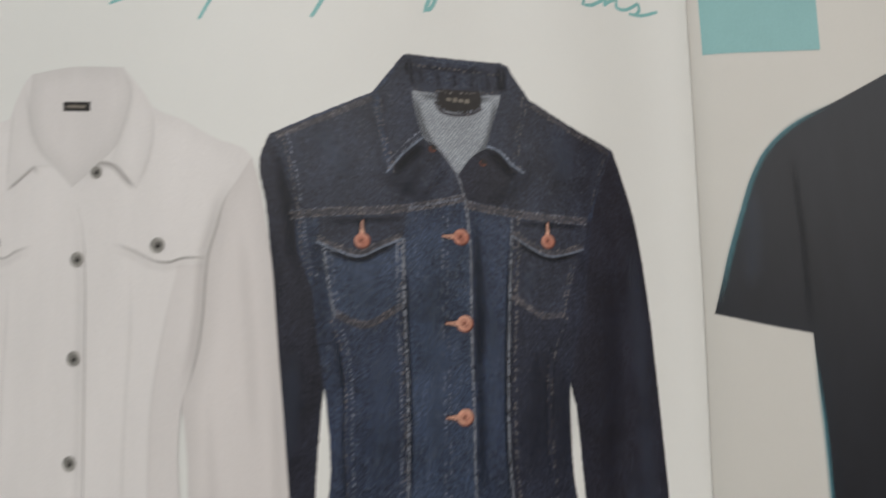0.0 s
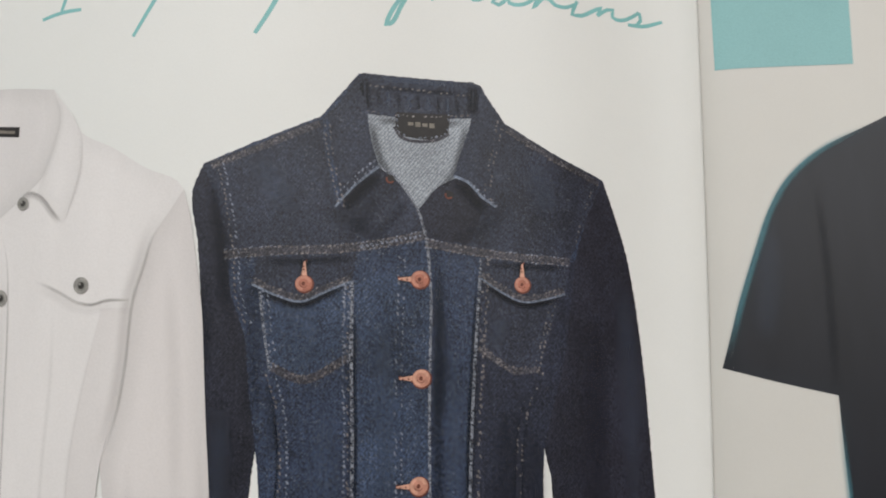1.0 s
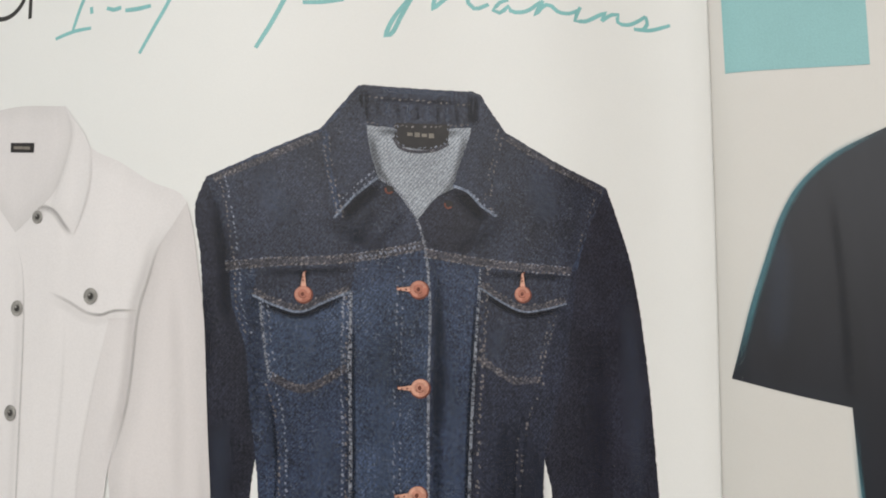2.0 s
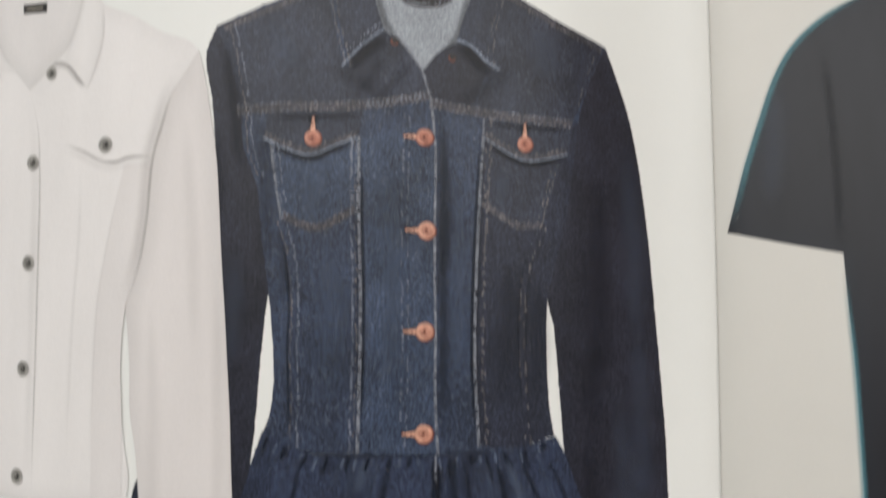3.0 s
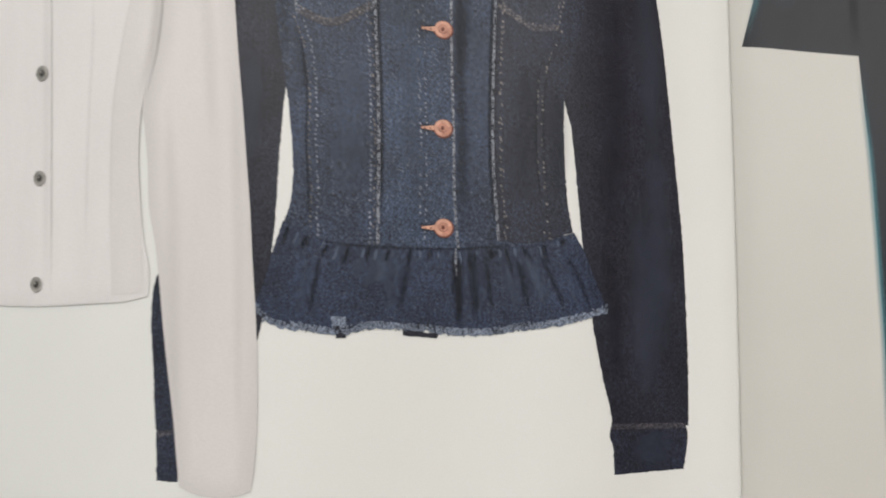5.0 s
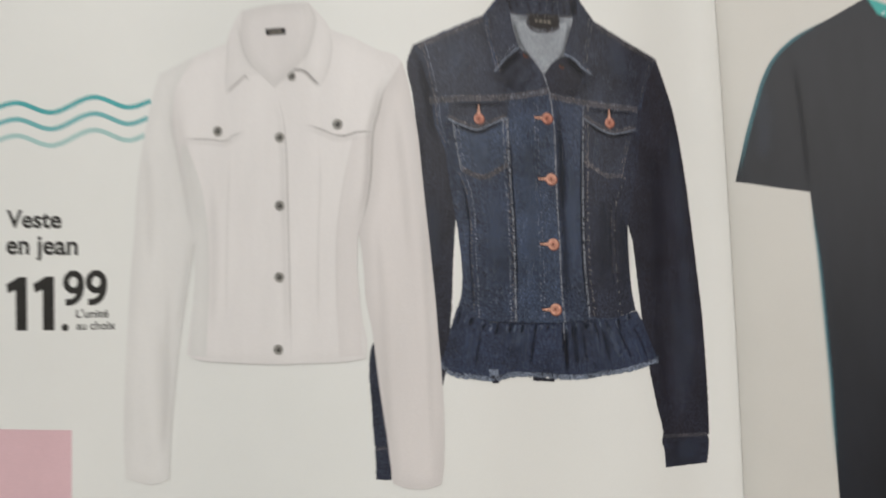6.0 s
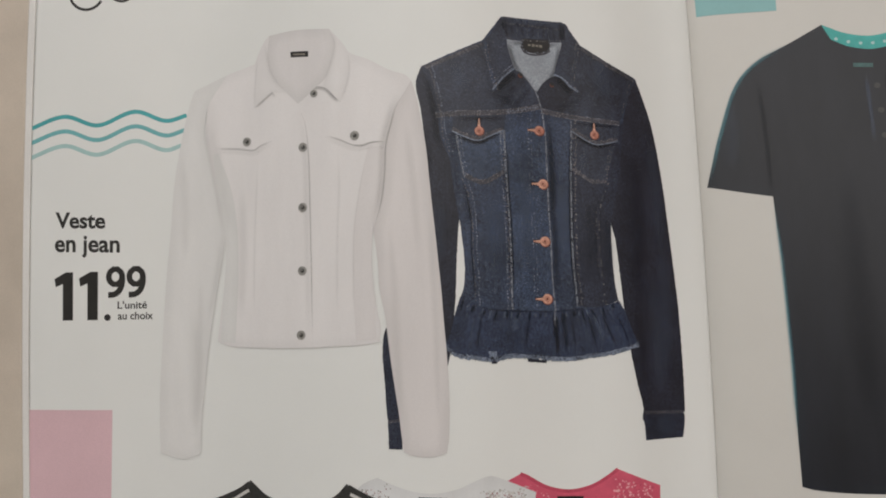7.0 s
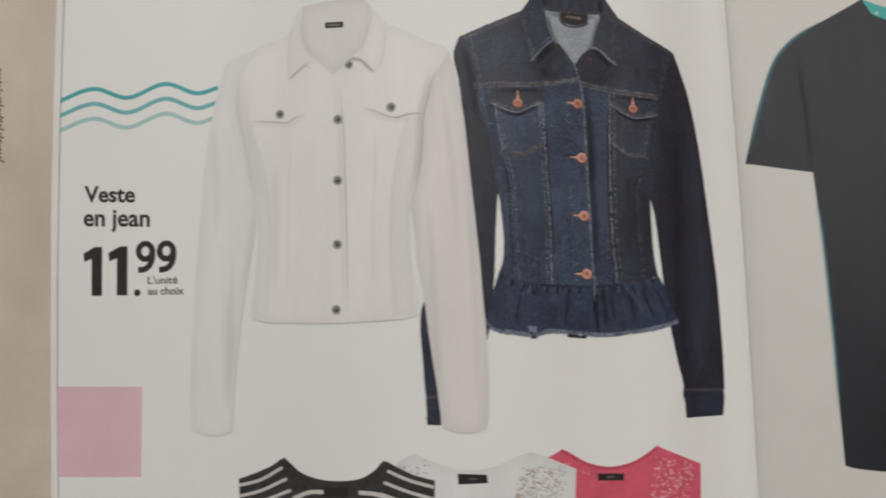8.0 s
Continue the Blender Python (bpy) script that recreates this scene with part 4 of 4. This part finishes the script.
W_PLACKET = [(-70.4, 57.4), (-68.1, 50.5), (-67.2, 42.3), (-66.7, 27.6), (-66.3, 11.6), (-65.8, -12.5)]
W_FLAP_L = [(-96.6, 46.5), (-89.3, 45.8), (-83.9, 45.1), (-82.1, 46.1), (-78.0, 47.2)]
W_FLAP_R = [(-62.4, 47.4), (-58.0, 45.8), (-54.0, 44.0), (-51.5, 43.7), (-49.1, 44.4), (-45.0, 44.5)]
W_ARM_R = [(-39.5, 58.4), (-41.9, 54.4), (-43.2, 49.6), (-44.5, 44.8), (-45.2, 34.4), (-46.0, 28.1), (-47.2, 23.4), (-48.4, 19.6)]
W_ARM_L = [(-99.3, 58.6), (-99.8, 51.0), (-98.3, 43.2), (-96.5, 34.7), (-94.6, 24.5), (-93.5, 19.5)]
stroke("collar_shade", LINE_A, 1.2, 15, GREY_LINE, white)
stroke("collar_shade", LINE_B, 1.6, 15, GREY_LINE, white, offset=-0.3)
stroke("collar_shade", LINE_B, 0.7, 16, GREY_LINE, white)
stroke("collar_shade", W_COLLAR_L[0:5], 1.6, 15, GREY_TONE, white)
stroke("collar_shade", W_COLLAR_R[0:5], 1.8, 15, GREY_TONE, white)
stroke("collar_shade", W_COLLAR_R[6:10], 1.2, 15, GREY_TONE, white)
stroke("collar_shade", W_COLLAR_L[6:9], 1.0, 15, GREY_TONE, white)
stroke("placket_edge", W_PLACKET, 0.7, 15, GREY_LINE, white, taper=0.3)
stroke("placket_edge", W_PLACKET, 2.6, 14, GREY_TONE, white, offset=-1.2)
stroke("flap_edge", W_FLAP_L, 0.9, 15, GREY_LINE, white, sharp=80)
stroke("flap_edge", W_FLAP_R, 0.9, 15, GREY_LINE, white, sharp=80)
stroke("flap_edge", W_FLAP_R[2:], 0.6, 16, GREY_LINE, white, sharp=80)
stroke("flap_edge", W_FLAP_L, 2.4, 14, GREY_TONE, white, offset=-0.9, sharp=80)
stroke("flap_edge", W_FLAP_R, 2.4, 14, GREY_TONE, white, offset=-0.9, sharp=80)
stroke("armhole", W_ARM_R, 0.8, 15, GREY_LINE, white)
stroke("armhole", W_ARM_R, 3.0, 14, SIDE_TONE, white, offset=-0.9)
stroke("armhole", W_ARM_L, 2.2, 15, GREY_TONE, white)
stroke("armhole", W_ARM_L, 6.0, 14, GREY_TONE, white, offset=2.0)
PLEATS = [[(-58.4, 44.2), (-58.1, 31.9), (-58.6, 19.2), (-58.7, -5.8)], [(-83.0, 44.9), (-83.3, 33.8), (-83.8, 20.6), (-84.0, -5.4)]]
for seam in PLEATS:
    stroke("pleat", seam, 1.2, 14, GREY_TONE, white)
patch("side_panel", [(-49.8, 43.2), (-51.6, 34.7), (-53.2, 25.3), (-53.9, 19.0), (-54.0, 6.0), (-53.4, -10.6), (-47.6, -10.2), (-48.2, 3.2), (-48.8, 11.0), (-48.4, 19.6), (-46.4, 28.1), (-45.4, 36.4), (-45.0, 43.4)], 13, WHITE_SHADE, white)
patch("side_panel", [(-97.4, 44.6), (-95.6, 44.8), (-91.5, 34.0), (-89.6, 24.0), (-89.0, 10.0), (-89.8, -11.0), (-94.6, -10.6), (-93.6, 4.6), (-93.1, 12.8), (-93.5, 19.5), (-94.6, 26.0), (-96.5, 36.0)], 13, WHITE_COOL_CAST, white)
stroke("panel_seam", [(-49.8, 43.2), (-51.6, 34.7), (-53.2, 25.3), (-53.9, 19.0), (-54.0, 6.0), (-53.8, -9.0)], 0.9, 15, GREY_TONE, white, taper=0.3)
W_FOLDS = [((-103, 0), (-103, -40), 6), ((-101, 10), (-102, -38), 4), ((-88, 36), (-88, -6), 5), ((-44, 24), (-41, -36), 4), ((-33, 30), (-31, -36), 3),
           ((-94, 22), (-99, -6), 3), ((-107, 46), (-106, 12), 5), ((-39, 50), (-36, 12), 4)]
for (ax, ay), (bx, by), w in W_FOLDS:
    stroke("fold", [(ax, ay), ((ax + bx) / 2 + 0.4, (ay + by) / 2), (bx, by)], w, 14, GREY_TONE, white, taper=0.5)
stroke("hem", W_BODY[4:12], 1.2, 14, GREY_TONE, white)


def steel_button(x, y, r):
    b = disc("button", x, y, r, 17, STEEL, white, "round dark steel button")
    ring("button_rim", x, y, r * 0.82, r * 0.3, 18, STEEL_PALE, b, 200, 340 + 120)
    disc("button_centre", x + 0.05, y, r * 0.42, 18, STEEL_DARK, b)
    disc("button_glint", x - 0.15, y + 0.2, r * 0.14, 19, STEEL_PALE, b)


W_BUTTONS = [(-65.6, 59.9), (-86.5, 47.7), (-53.6, 46.7), (-68.9, 44.5), (-68.9, 27.1), (-69.0, 9.1), (-69.3, -8.9)]
for k, (bx, by) in enumerate(W_BUTTONS):
    steel_button(bx, by, 1.1 if k == 0 else 1.32)

# ---- waves, price, colour blocks and lettering ----
WAVE = [(-154.9, 54.5), (-143.4, 57.8), (-133.2, 54.8), (-121.5, 58.7), (-112.0, 55.7), (-105.9, 57.2)]
for k, (mat, what) in enumerate(((TEAL, "teal"), (TEAL_MID, "lighter teal"), (TEAL_PALE, "pale teal"))):
    w = thing("printed_wave_line", "printed " + what + " wavy line running to the white jacket", "wavy line", "wavy lines")
    stroke("line", [(x + (0.5 if i == 5 else 0) * -k, y - 4.45 * k) for i, (x, y) in enumerate(WAVE)], 1.25, 1, mat, w, sharp=170)

block = thing("printed_pink_square", "printed plain pale pink square at the page edge", "colour block")
patch("ink", [(-155.4, -30.3), (-128.1, -30.3), (-128.3, -56.2), (-155.4, -56.9)], 1, PINK, block, rounded=False)
block = thing("printed_blue_square", "printed plain pale blue square on the facing page", "colour block")
patch("ink", [(54.0, 91.4), (78.0, 91.2), (78.4, 117.2), (53.7, 117.4)], 3, SKY_BLUE, block, rounded=False)
block = thing("printed_pink_shape", "printed pale pink block on the facing page", "colour block")
patch("ink", [(85.9, 106.9), (107.9, 105.2), (107.9, 128.2), (85.9, 128.7)], 1, PINK, block, rounded=False)

caption = thing("printed_caption", "printed black caption naming the jacket", "caption")
words("caption_word", "Veste", -146.4, 24.0, 15.8, 4.9, 1, BLACK_INK, caption, 0.028, -0.032)
words("caption_word", "en jean", -146.6, 15.2, 20.5, 6.7, 1, BLACK_INK, caption, 0.025, -0.032)
for ox in (0.0, 7.9):
    fx, fy, fw, fh = -146.7 + ox, -3.7, 6.0, 14.4
    patch("price_figure", [(fx + fw - 3.3, fy), (fx + fw, fy), (fx + fw, fy + fh), (fx + fw - 2.4, fy + fh), (fx, fy + 0.87 * fh), (fx + 0.4, fy + 0.70 * fh), (fx + fw - 3.3, fy + 0.76 * fh)], 1, BLACK_INK, caption, rounded=False)
disc("price_point", -129.8, -3.0, 1.0, 1, BLACK_INK, caption)
for ox in (0.0, 6.3):
    cx, cy = -127.4 + ox, 9.1
    stroke("price_figure", [(cx + 2.05 * math.cos(k * math.pi / 5), cy + 2.35 * math.sin(k * math.pi / 5)) for k in range(10)], 1.75, 1, BLACK_INK, caption, closed=True)
    stroke("price_figure", [(cx + 2.05, cy + 0.6), (cx + 2.1, cy - 1.6), (cx + 1.2, cy - 4.2), (cx - 0.4, cy - 5.3), (cx - 2.2, cy - 5.4)], 1.75, 1, BLACK_INK, caption)
words("caption_word", "L'unité", -126.7, -0.5, 9.0, 2.3, 1, BLACK_INK, caption, 0.018, 0.000)
words("caption_word", "au choix", -126.6, -3.7, 10.8, 2.3, 1, BLACK_INK, caption, 0.018, 0.000)

lettering = thing("printed_brand_lettering", "printed thin black lettering cut off above the jackets", "lettering")
ring("letter_arc", -136.7, 95.5, 5.2, 0.85, 1, BLACK_INK, lettering, 10, 330)
ring("letter_arc", -136.7 + 10.8, 95.5 + 1.0, 3.8, 0.85, 1, BLACK_INK, lettering, 150, 395)
for k, (lx, wide) in enumerate(((16.4, 0.8), (24.5, 0.8), (32.8, 0.8), (66.2, 0.8))):
    stroke("letter_stem", [(-136.7 + lx, 95.5 + 5), (-136.7 + lx + 0.1, 95.5 - 2.4 + 0.03 * lx)], wide, 1, BLACK_INK, lettering)
ring("letter_arc", -136.7 + 40.0, 95.5 + 2.6, 5.2, 0.85, 1, BLACK_INK, lettering, 180, 380)
ring("letter_arc", -136.7 + 60.0, 95.5 + 5.6, 5.2, 0.85, 1, BLACK_INK, lettering, 180, 350)

script = thing("printed_script_line", "printed teal handwritten script line above the denim jacket", "handwriting")
SCRIPT_STROKES = [
    [(-64.3, 90.7), (-62.1, 91.3), (-60.0, 91.7), (-57.0, 91.9)],
    [(-60.7, 91.9), (-59.9, 94.3), (-59.4, 95.7), (-57.2, 100.7)],
    [(-47.4, 86.8), (-45.1, 91.0), (-42.9, 95.0), (-40.7, 100.0)],
    [(-27.7, 87.5), (-25.5, 91.6), (-23.6, 95.8), (-21.4, 100.8)],
    [(-3.5, 98.9), (-6.4, 94.2), (-7.5, 91.3), (-6.7, 91.6), (-5.1, 94.9), (-3.2, 99.0)],
    [(0.5, 99.6), (0.1, 97.0), (1.8, 98.8), (3.1, 100.1)],
    [(5.9, 100.5), (6.1, 98.9), (7.1, 98.0), (9.6, 99.0)],
    [(13.0, 100.2), (11.5, 99.5), (10.4, 98.0), (11.5, 97.6), (13.0, 99.0), (13.4, 98.2), (16.0, 98.3), (18.7, 100.4)],
    [(19.1, 100.7), (18.4, 99.3), (17.7, 97.7), (19.7, 100.0), (20.6, 99.9), (21.7, 99.0), (23.8, 98.9), (25.5, 99.8)],
    [(25.9, 100.5), (25.2, 98.9), (24.9, 97.7), (26.7, 97.9), (29.1, 99.4), (30.7, 100.5), (29.9, 98.6)],
    [(29.9, 98.6), (31.9, 100.3), (33.2, 100.6), (33.0, 99.1), (34.7, 98.9), (37.3, 100.3), (38.6, 101.4)],
    [(38.6, 101.4), (38.9, 99.8), (38.1, 98.7), (36.2, 98.4)],
    [(36.2, 98.4), (39.2, 98.7), (43.5, 100.4)],
    [(26.6, 102.6), (27.4, 103.2)],
    [(-57.0, 94.4), (-57.2, 95.6)],
    [(-54.1, 95.1), (-52.8, 94.7), (-51.3, 95.0)],
    [(-50.5, 94.4), (-48.3, 94.5), (-45.8, 94.9)],
    [(-20.6, 95.7), (-17.9, 96.0), (-14.2, 96.9)]
]
for k, pts in enumerate(SCRIPT_STROKES):
    stroke("pen_stroke", pts, 0.65 if k < 3 else 0.75, 1, SCRIPT, script, taper=0.15, sharp=100)

# ---- dark t-shirt on the facing page ----
tee = thing("printed_dark_tshirt", "printed picture of a charcoal t-shirt with a teal inner neckband", "t-shirt")
TEE = [(90.5, 85.2), (81.2, 80.1), (70.2, 74.2), (64.8, 68.9), (61.8, 63.5), (59.2, 56.2), (56.3, 47.1), (54.4, 39.9), (53.0, 34.4), (62.0, 32.3), (71.0, 30.5), (71.2, 21.3), (71.5, 12.7), (71.5, 0.9), (71.4, -9.1), (71.3, -18.8), (70.9, -31.6), (70.6, -44.0), (70.4, -53.4), (73.1, -54.1), (104.2, -54.1), (135.3, -54.1), (138.0, -53.4), (137.8, -44.0), (137.5, -31.6), (137.1, -18.8), (137.0, -9.1), (136.9, 0.9), (136.9, 12.7), (137.2, 21.3), (137.4, 30.5), (146.4, 32.3), (155.4, 34.4), (153.6, 39.9), (151.7, 47.1), (148.8, 56.2), (146.2, 63.5), (143.2, 68.9), (137.8, 74.2), (127.2, 80.1), (117.9, 85.2), (115.7, 80.5), (104.2, 76.0), (92.7, 80.5)]
patch("body", TEE, 1, CHARCOAL, tee)
stroke("sleeve_seam", [(70.1, 68.6), (70.7, 57.3), (70.9, 46.2), (70.7, 30.5)], 2.2, 2, FOLD_DARK, tee)
stroke("colour_fringe", [(81.2, 80.1), (70.6, 74.2), (65.2, 68.9), (62.2, 63.5), (59.6, 56.2), (56.7, 47.1), (54.8, 39.9), (53.0, 34.4)], 1.9, 2, TEAL_TONE, tee)
stroke("colour_fringe", [(71.0, 30.5), (71.2, 21.3), (71.5, 12.7), (71.5, 0.9), (71.4, -9.1), (71.3, -18.8), (70.9, -31.6), (70.6, -44.0)], 1.6, 2, TEAL_TONE, tee)
band = patch("neckband", [(90.5, 85.2), (92.7, 80.0), (97.2, 77.4), (102.7, 76.0), (104.2, 75.9), (111.2, 77.4), (115.7, 80.0), (117.9, 85.2), (111.2, 81.8), (104.2, 80.4), (97.2, 81.8)], 2, TEAL_BAND, tee, "teal inner neckband with pale marks")
for k in range(7):
    mx = 104.2 - 10 + k * 3.4
    disc("neckband_mark", mx, 77.9 + 0.0022 * (mx - 104.2) ** 2 * 10, 0.55, 3, TEAL_PALE, band, n=8)
stroke("neck_label", [(98.0, 71.1), (103.5, 70.6)], 1.3, 2, TEAL_DIM, tee, "small dull green neck label")
stroke("placket", [(104.2 - 3, 77.9 - 9), (104.2 - 3.4, 77.9 - 33)], 1.6, 2, FOLD_PALE, tee)
stroke("placket", [(104.2 + 2.5, 77.9 - 9), (104.2 + 2.0, 77.9 - 33)], 1.6, 2, FOLD_DARK, tee)
for k in range(3):
    disc("button", 104.2 - 0.4, 77.9 - 14 - 8 * k, 0.9, 3, STRIPE_DARK, tee)
for (ax, ay), (bx, by), w in (((62, 62), (60, 38), 6), ((92, 40), (90, -40), 10)):
    stroke("fold", [(ax, ay), (bx, by)], w, 2, SHADE_PALE if w != 10 else SHADE_DARK, tee, taper=0.4)

# ---- three tops along the foot of the page ----
striped = thing("printed_striped_top", "printed picture of a black and white striped sleeveless top", "top", "tops on the page")
STRIPED = [(-98.7, -56.6), (-93.1, -54.5), (-87.9, -52.0), (-85.3, -50.1), (-83.6, -51.4), (-80.2, -53.9), (-75.1, -55.4), (-68.5, -55.6), (-62.2, -54.5), (-58.3, -52.2), (-55.5, -49.2), (-52.9, -50.5), (-48.4, -52.4), (-42.5, -53.8), (-43.3, -73.9), (-97.5, -77.6)]
patch("body", STRIPED, 3, STRIPE_DARK, striped)
stroke("stripe", [(-98.5, -58.0), (-92.2, -56.2), (-85.3, -52.3)], 0.85, 4, STRIPE_PALE, striped)
stroke("stripe", [(-55.1, -51.4), (-49.5, -53.5), (-42.8, -55.1)], 0.85, 4, STRIPE_PALE, striped)
stroke("stripe", [(-98.4, -61.0), (-92.2, -59.2), (-84.0, -55.3)], 0.85, 4, STRIPE_PALE, striped)
stroke("stripe", [(-56.1, -54.4), (-49.5, -56.5), (-42.9, -58.1)], 0.85, 4, STRIPE_PALE, striped)
stroke("stripe", [(-98.3, -64.0), (-92.2, -62.2), (-82.7, -58.3)], 0.85, 4, STRIPE_PALE, striped)
stroke("stripe", [(-57.1, -57.4), (-49.5, -59.5), (-43.0, -61.1)], 0.85, 4, STRIPE_PALE, striped)
stroke("stripe", [(-98.2, -67.0), (-92.2, -65.2), (-81.4, -61.3)], 0.85, 4, STRIPE_PALE, striped)
stroke("stripe", [(-58.1, -60.4), (-49.5, -62.5), (-43.1, -64.1)], 0.85, 4, STRIPE_PALE, striped)
stroke("stripe", [(-98.1, -70.0), (-92.2, -68.2), (-80.8, -64.3)], 0.85, 4, STRIPE_PALE, striped)
stroke("stripe", [(-59.1, -63.4), (-49.5, -65.5), (-43.2, -67.1)], 0.85, 4, STRIPE_PALE, striped)
stroke("stripe", [(-82.0, -60.5), (-77.0, -58.4), (-72.0, -58.0)], 1.1, 4, STRIPE_PALE, striped)
stroke("stripe", [(-63.0, -57.4), (-58.0, -57.6), (-52.0, -59.5)], 1.1, 4, STRIPE_PALE, striped)
stroke("sleeve_edge", [(-98.7, -56.6), (-93.1, -54.5), (-87.9, -52.0), (-85.3, -50.1)], 0.7, 5, STRIPE_DARK, striped)
stroke("sleeve_edge", [(-55.5, -49.2), (-52.9, -50.5), (-48.4, -52.4), (-42.5, -53.8)], 0.7, 5, STRIPE_DARK, striped)
stroke("neck_edge", [(-85.3, -50.1), (-83.6, -51.4), (-80.2, -53.9), (-75.1, -55.4), (-68.5, -55.6), (-62.2, -54.5), (-58.3, -52.2), (-55.5, -49.2)], 1.6, 5, STRIPE_DARK, striped)
patch("neck_label", [(-73.0, -56.8), (-66.0, -56.5), (-66.0, -58.8), (-73.0, -59.0)], 6, TAG, striped, "dark neck label", rounded=False)
lace = thing("printed_lace_top", "printed picture of a white top with speckled lace shoulders", "top", "tops on the page")
LACE_OUT = [(-52.9, -49.7), (-50.2, -47.8), (-47.6, -46.8), (-43.9, -48.4), (-38.1, -50.2), (-32.2, -50.7), (-26.3, -49.7), (-21.1, -47.6), (-17.4, -46.6), (-14.4, -47.6), (-5.3, -51.6), (-6.9, -73.0), (-54.5, -72.4), (-54.5, -53.8)]
patch("body", LACE_OUT, 2, LACE, lace)
patch("neck_label", [(-36.6, -51.6), (-29.0, -51.9), (-28.8, -54.0), (-36.5, -54.3)], 4, TAG, lace, "black neck label", rounded=False)
coral = thing("printed_coral_top", "printed picture of a coral red top with lace shoulders", "top", "tops on the page")
CORAL_OUT = [(-13.6, -48.5), (-9.4, -46.6), (-8.2, -47.1), (-2.1, -50.6), (4.2, -52.0), (10.5, -51.0), (15.4, -48.6), (18.0, -46.9), (30.7, -52.4), (29.1, -75.5), (-8.6, -72.8)]
patch("body", CORAL_OUT, 1, CORAL, coral)
patch("neck_label", [(0.6, -53.1), (8.0, -53.5), (7.8, -55.3), (0.6, -54.9)], 3, TAG, coral, "black neck label", rounded=False)


def specks(parent, mat, boxes, count, layer, seed, size):
    """Lace openings: small uneven flecks inside a slanted field."""
    r, bm = random.Random(seed), bmesh.new()
    for _ in range(count):
        (ax, ay), (bx, by), (cx, cy) = r.choice(boxes)
        u, v = r.random(), r.random()
        x, y = ax + (bx - ax) * u + (cx - ax) * v, ay + (by - ay) * u + (cy - ay) * v
        s, n = size * r.uniform(0.5, 1.3), 6
        vs = [bm.verts.new(place(x + s * r.uniform(0.6, 1.1) * math.cos(2 * math.pi * k / n), y + s * r.uniform(0.5, 1.0) * math.sin(2 * math.pi * k / n), layer)) for k in range(n)]
        bm.faces.new(vs)
    return finish("lace_pattern", bm, mat, parent)


specks(lace, LACE_SPECK, [((-22.5, -63.0), (-10.5, -62.5), (-20.5, -51.0))], 190, 3, 3, 0.26)
specks(lace, STEEL_PALE, [((-23.0, -63.0), (-10.0, -62.5), (-20.5, -50.5))], 130, 3, 13, 0.28)
specks(lace, STRIPE_PALE, [((-23.0, -63.0), (-10.0, -62.5), (-20.5, -50.5))], 160, 2.5, 14, 0.4)
specks(lace, STEEL_PALE, [((-53.5, -55.0), (-45.0, -54.0), (-52.0, -49.0))], 40, 2.5, 21, 0.24)
specks(lace, LACE_SPECK, [((-52.0, -54.0), (-46.0, -53.5), (-51.0, -50.0))], 30, 2.5, 5, 0.22)
specks(coral, CORAL_PALE, [((15.0, -60.0), (26.5, -62.5), (17.0, -49.5))], 170, 2, 7, 0.36)
specks(coral, CORAL_DEEP, [((15.0, -60.0), (26.5, -62.5), (17.0, -49.5))], 120, 2.5, 8, 0.3)
specks(coral, CORAL_PALE, [((-6.0, -52.0), (-1.0, -53.5), (-9.0, -48.5))], 14, 2, 9, 0.26)
for label, mark in (([(-36.6, -51.6), (-29.0, -51.9), (-28.8, -54.0), (-36.5, -54.3)], lace), ([(0.6, -53.1), (8.0, -53.5), (7.8, -55.3), (0.6, -54.9)], coral)):
    cx, cy = sum(q[0] for q in label) / 4, sum(q[1] for q in label) / 4
    for k in range(3):
        stroke("label_mark", [(cx - 0.9 + 0.7 * k, cy), (cx - 0.5 + 0.7 * k, cy)], 0.4 + 0.15 * (k % 2), 5, TAG_MARK, mark)
stroke("neck_edge", CORAL_OUT[1:8], 0.9, 2, CORAL_DEEP, coral)

# ---- writing on the beige sheet ----
note = thing("printed_brown_script", "printed tiny brown script running up the beige sheet", "handwriting")
rng = random.Random(9)
for k in range(12):
    y = 65.7 - k * 2.4
    stroke("pen_stroke", [(-172.8 - 1.5 + rng.uniform(-0.5, 0.5), y), (-172.8 - 0.2 + rng.uniform(-0.4, 0.6), y - 0.9), (-172.8 - 1.2, y - 1.6), (-172.8 + rng.uniform(-0.6, 0.9), y - 2.2)], 0.5, -28, BROWN_INK, note, sharp=120)
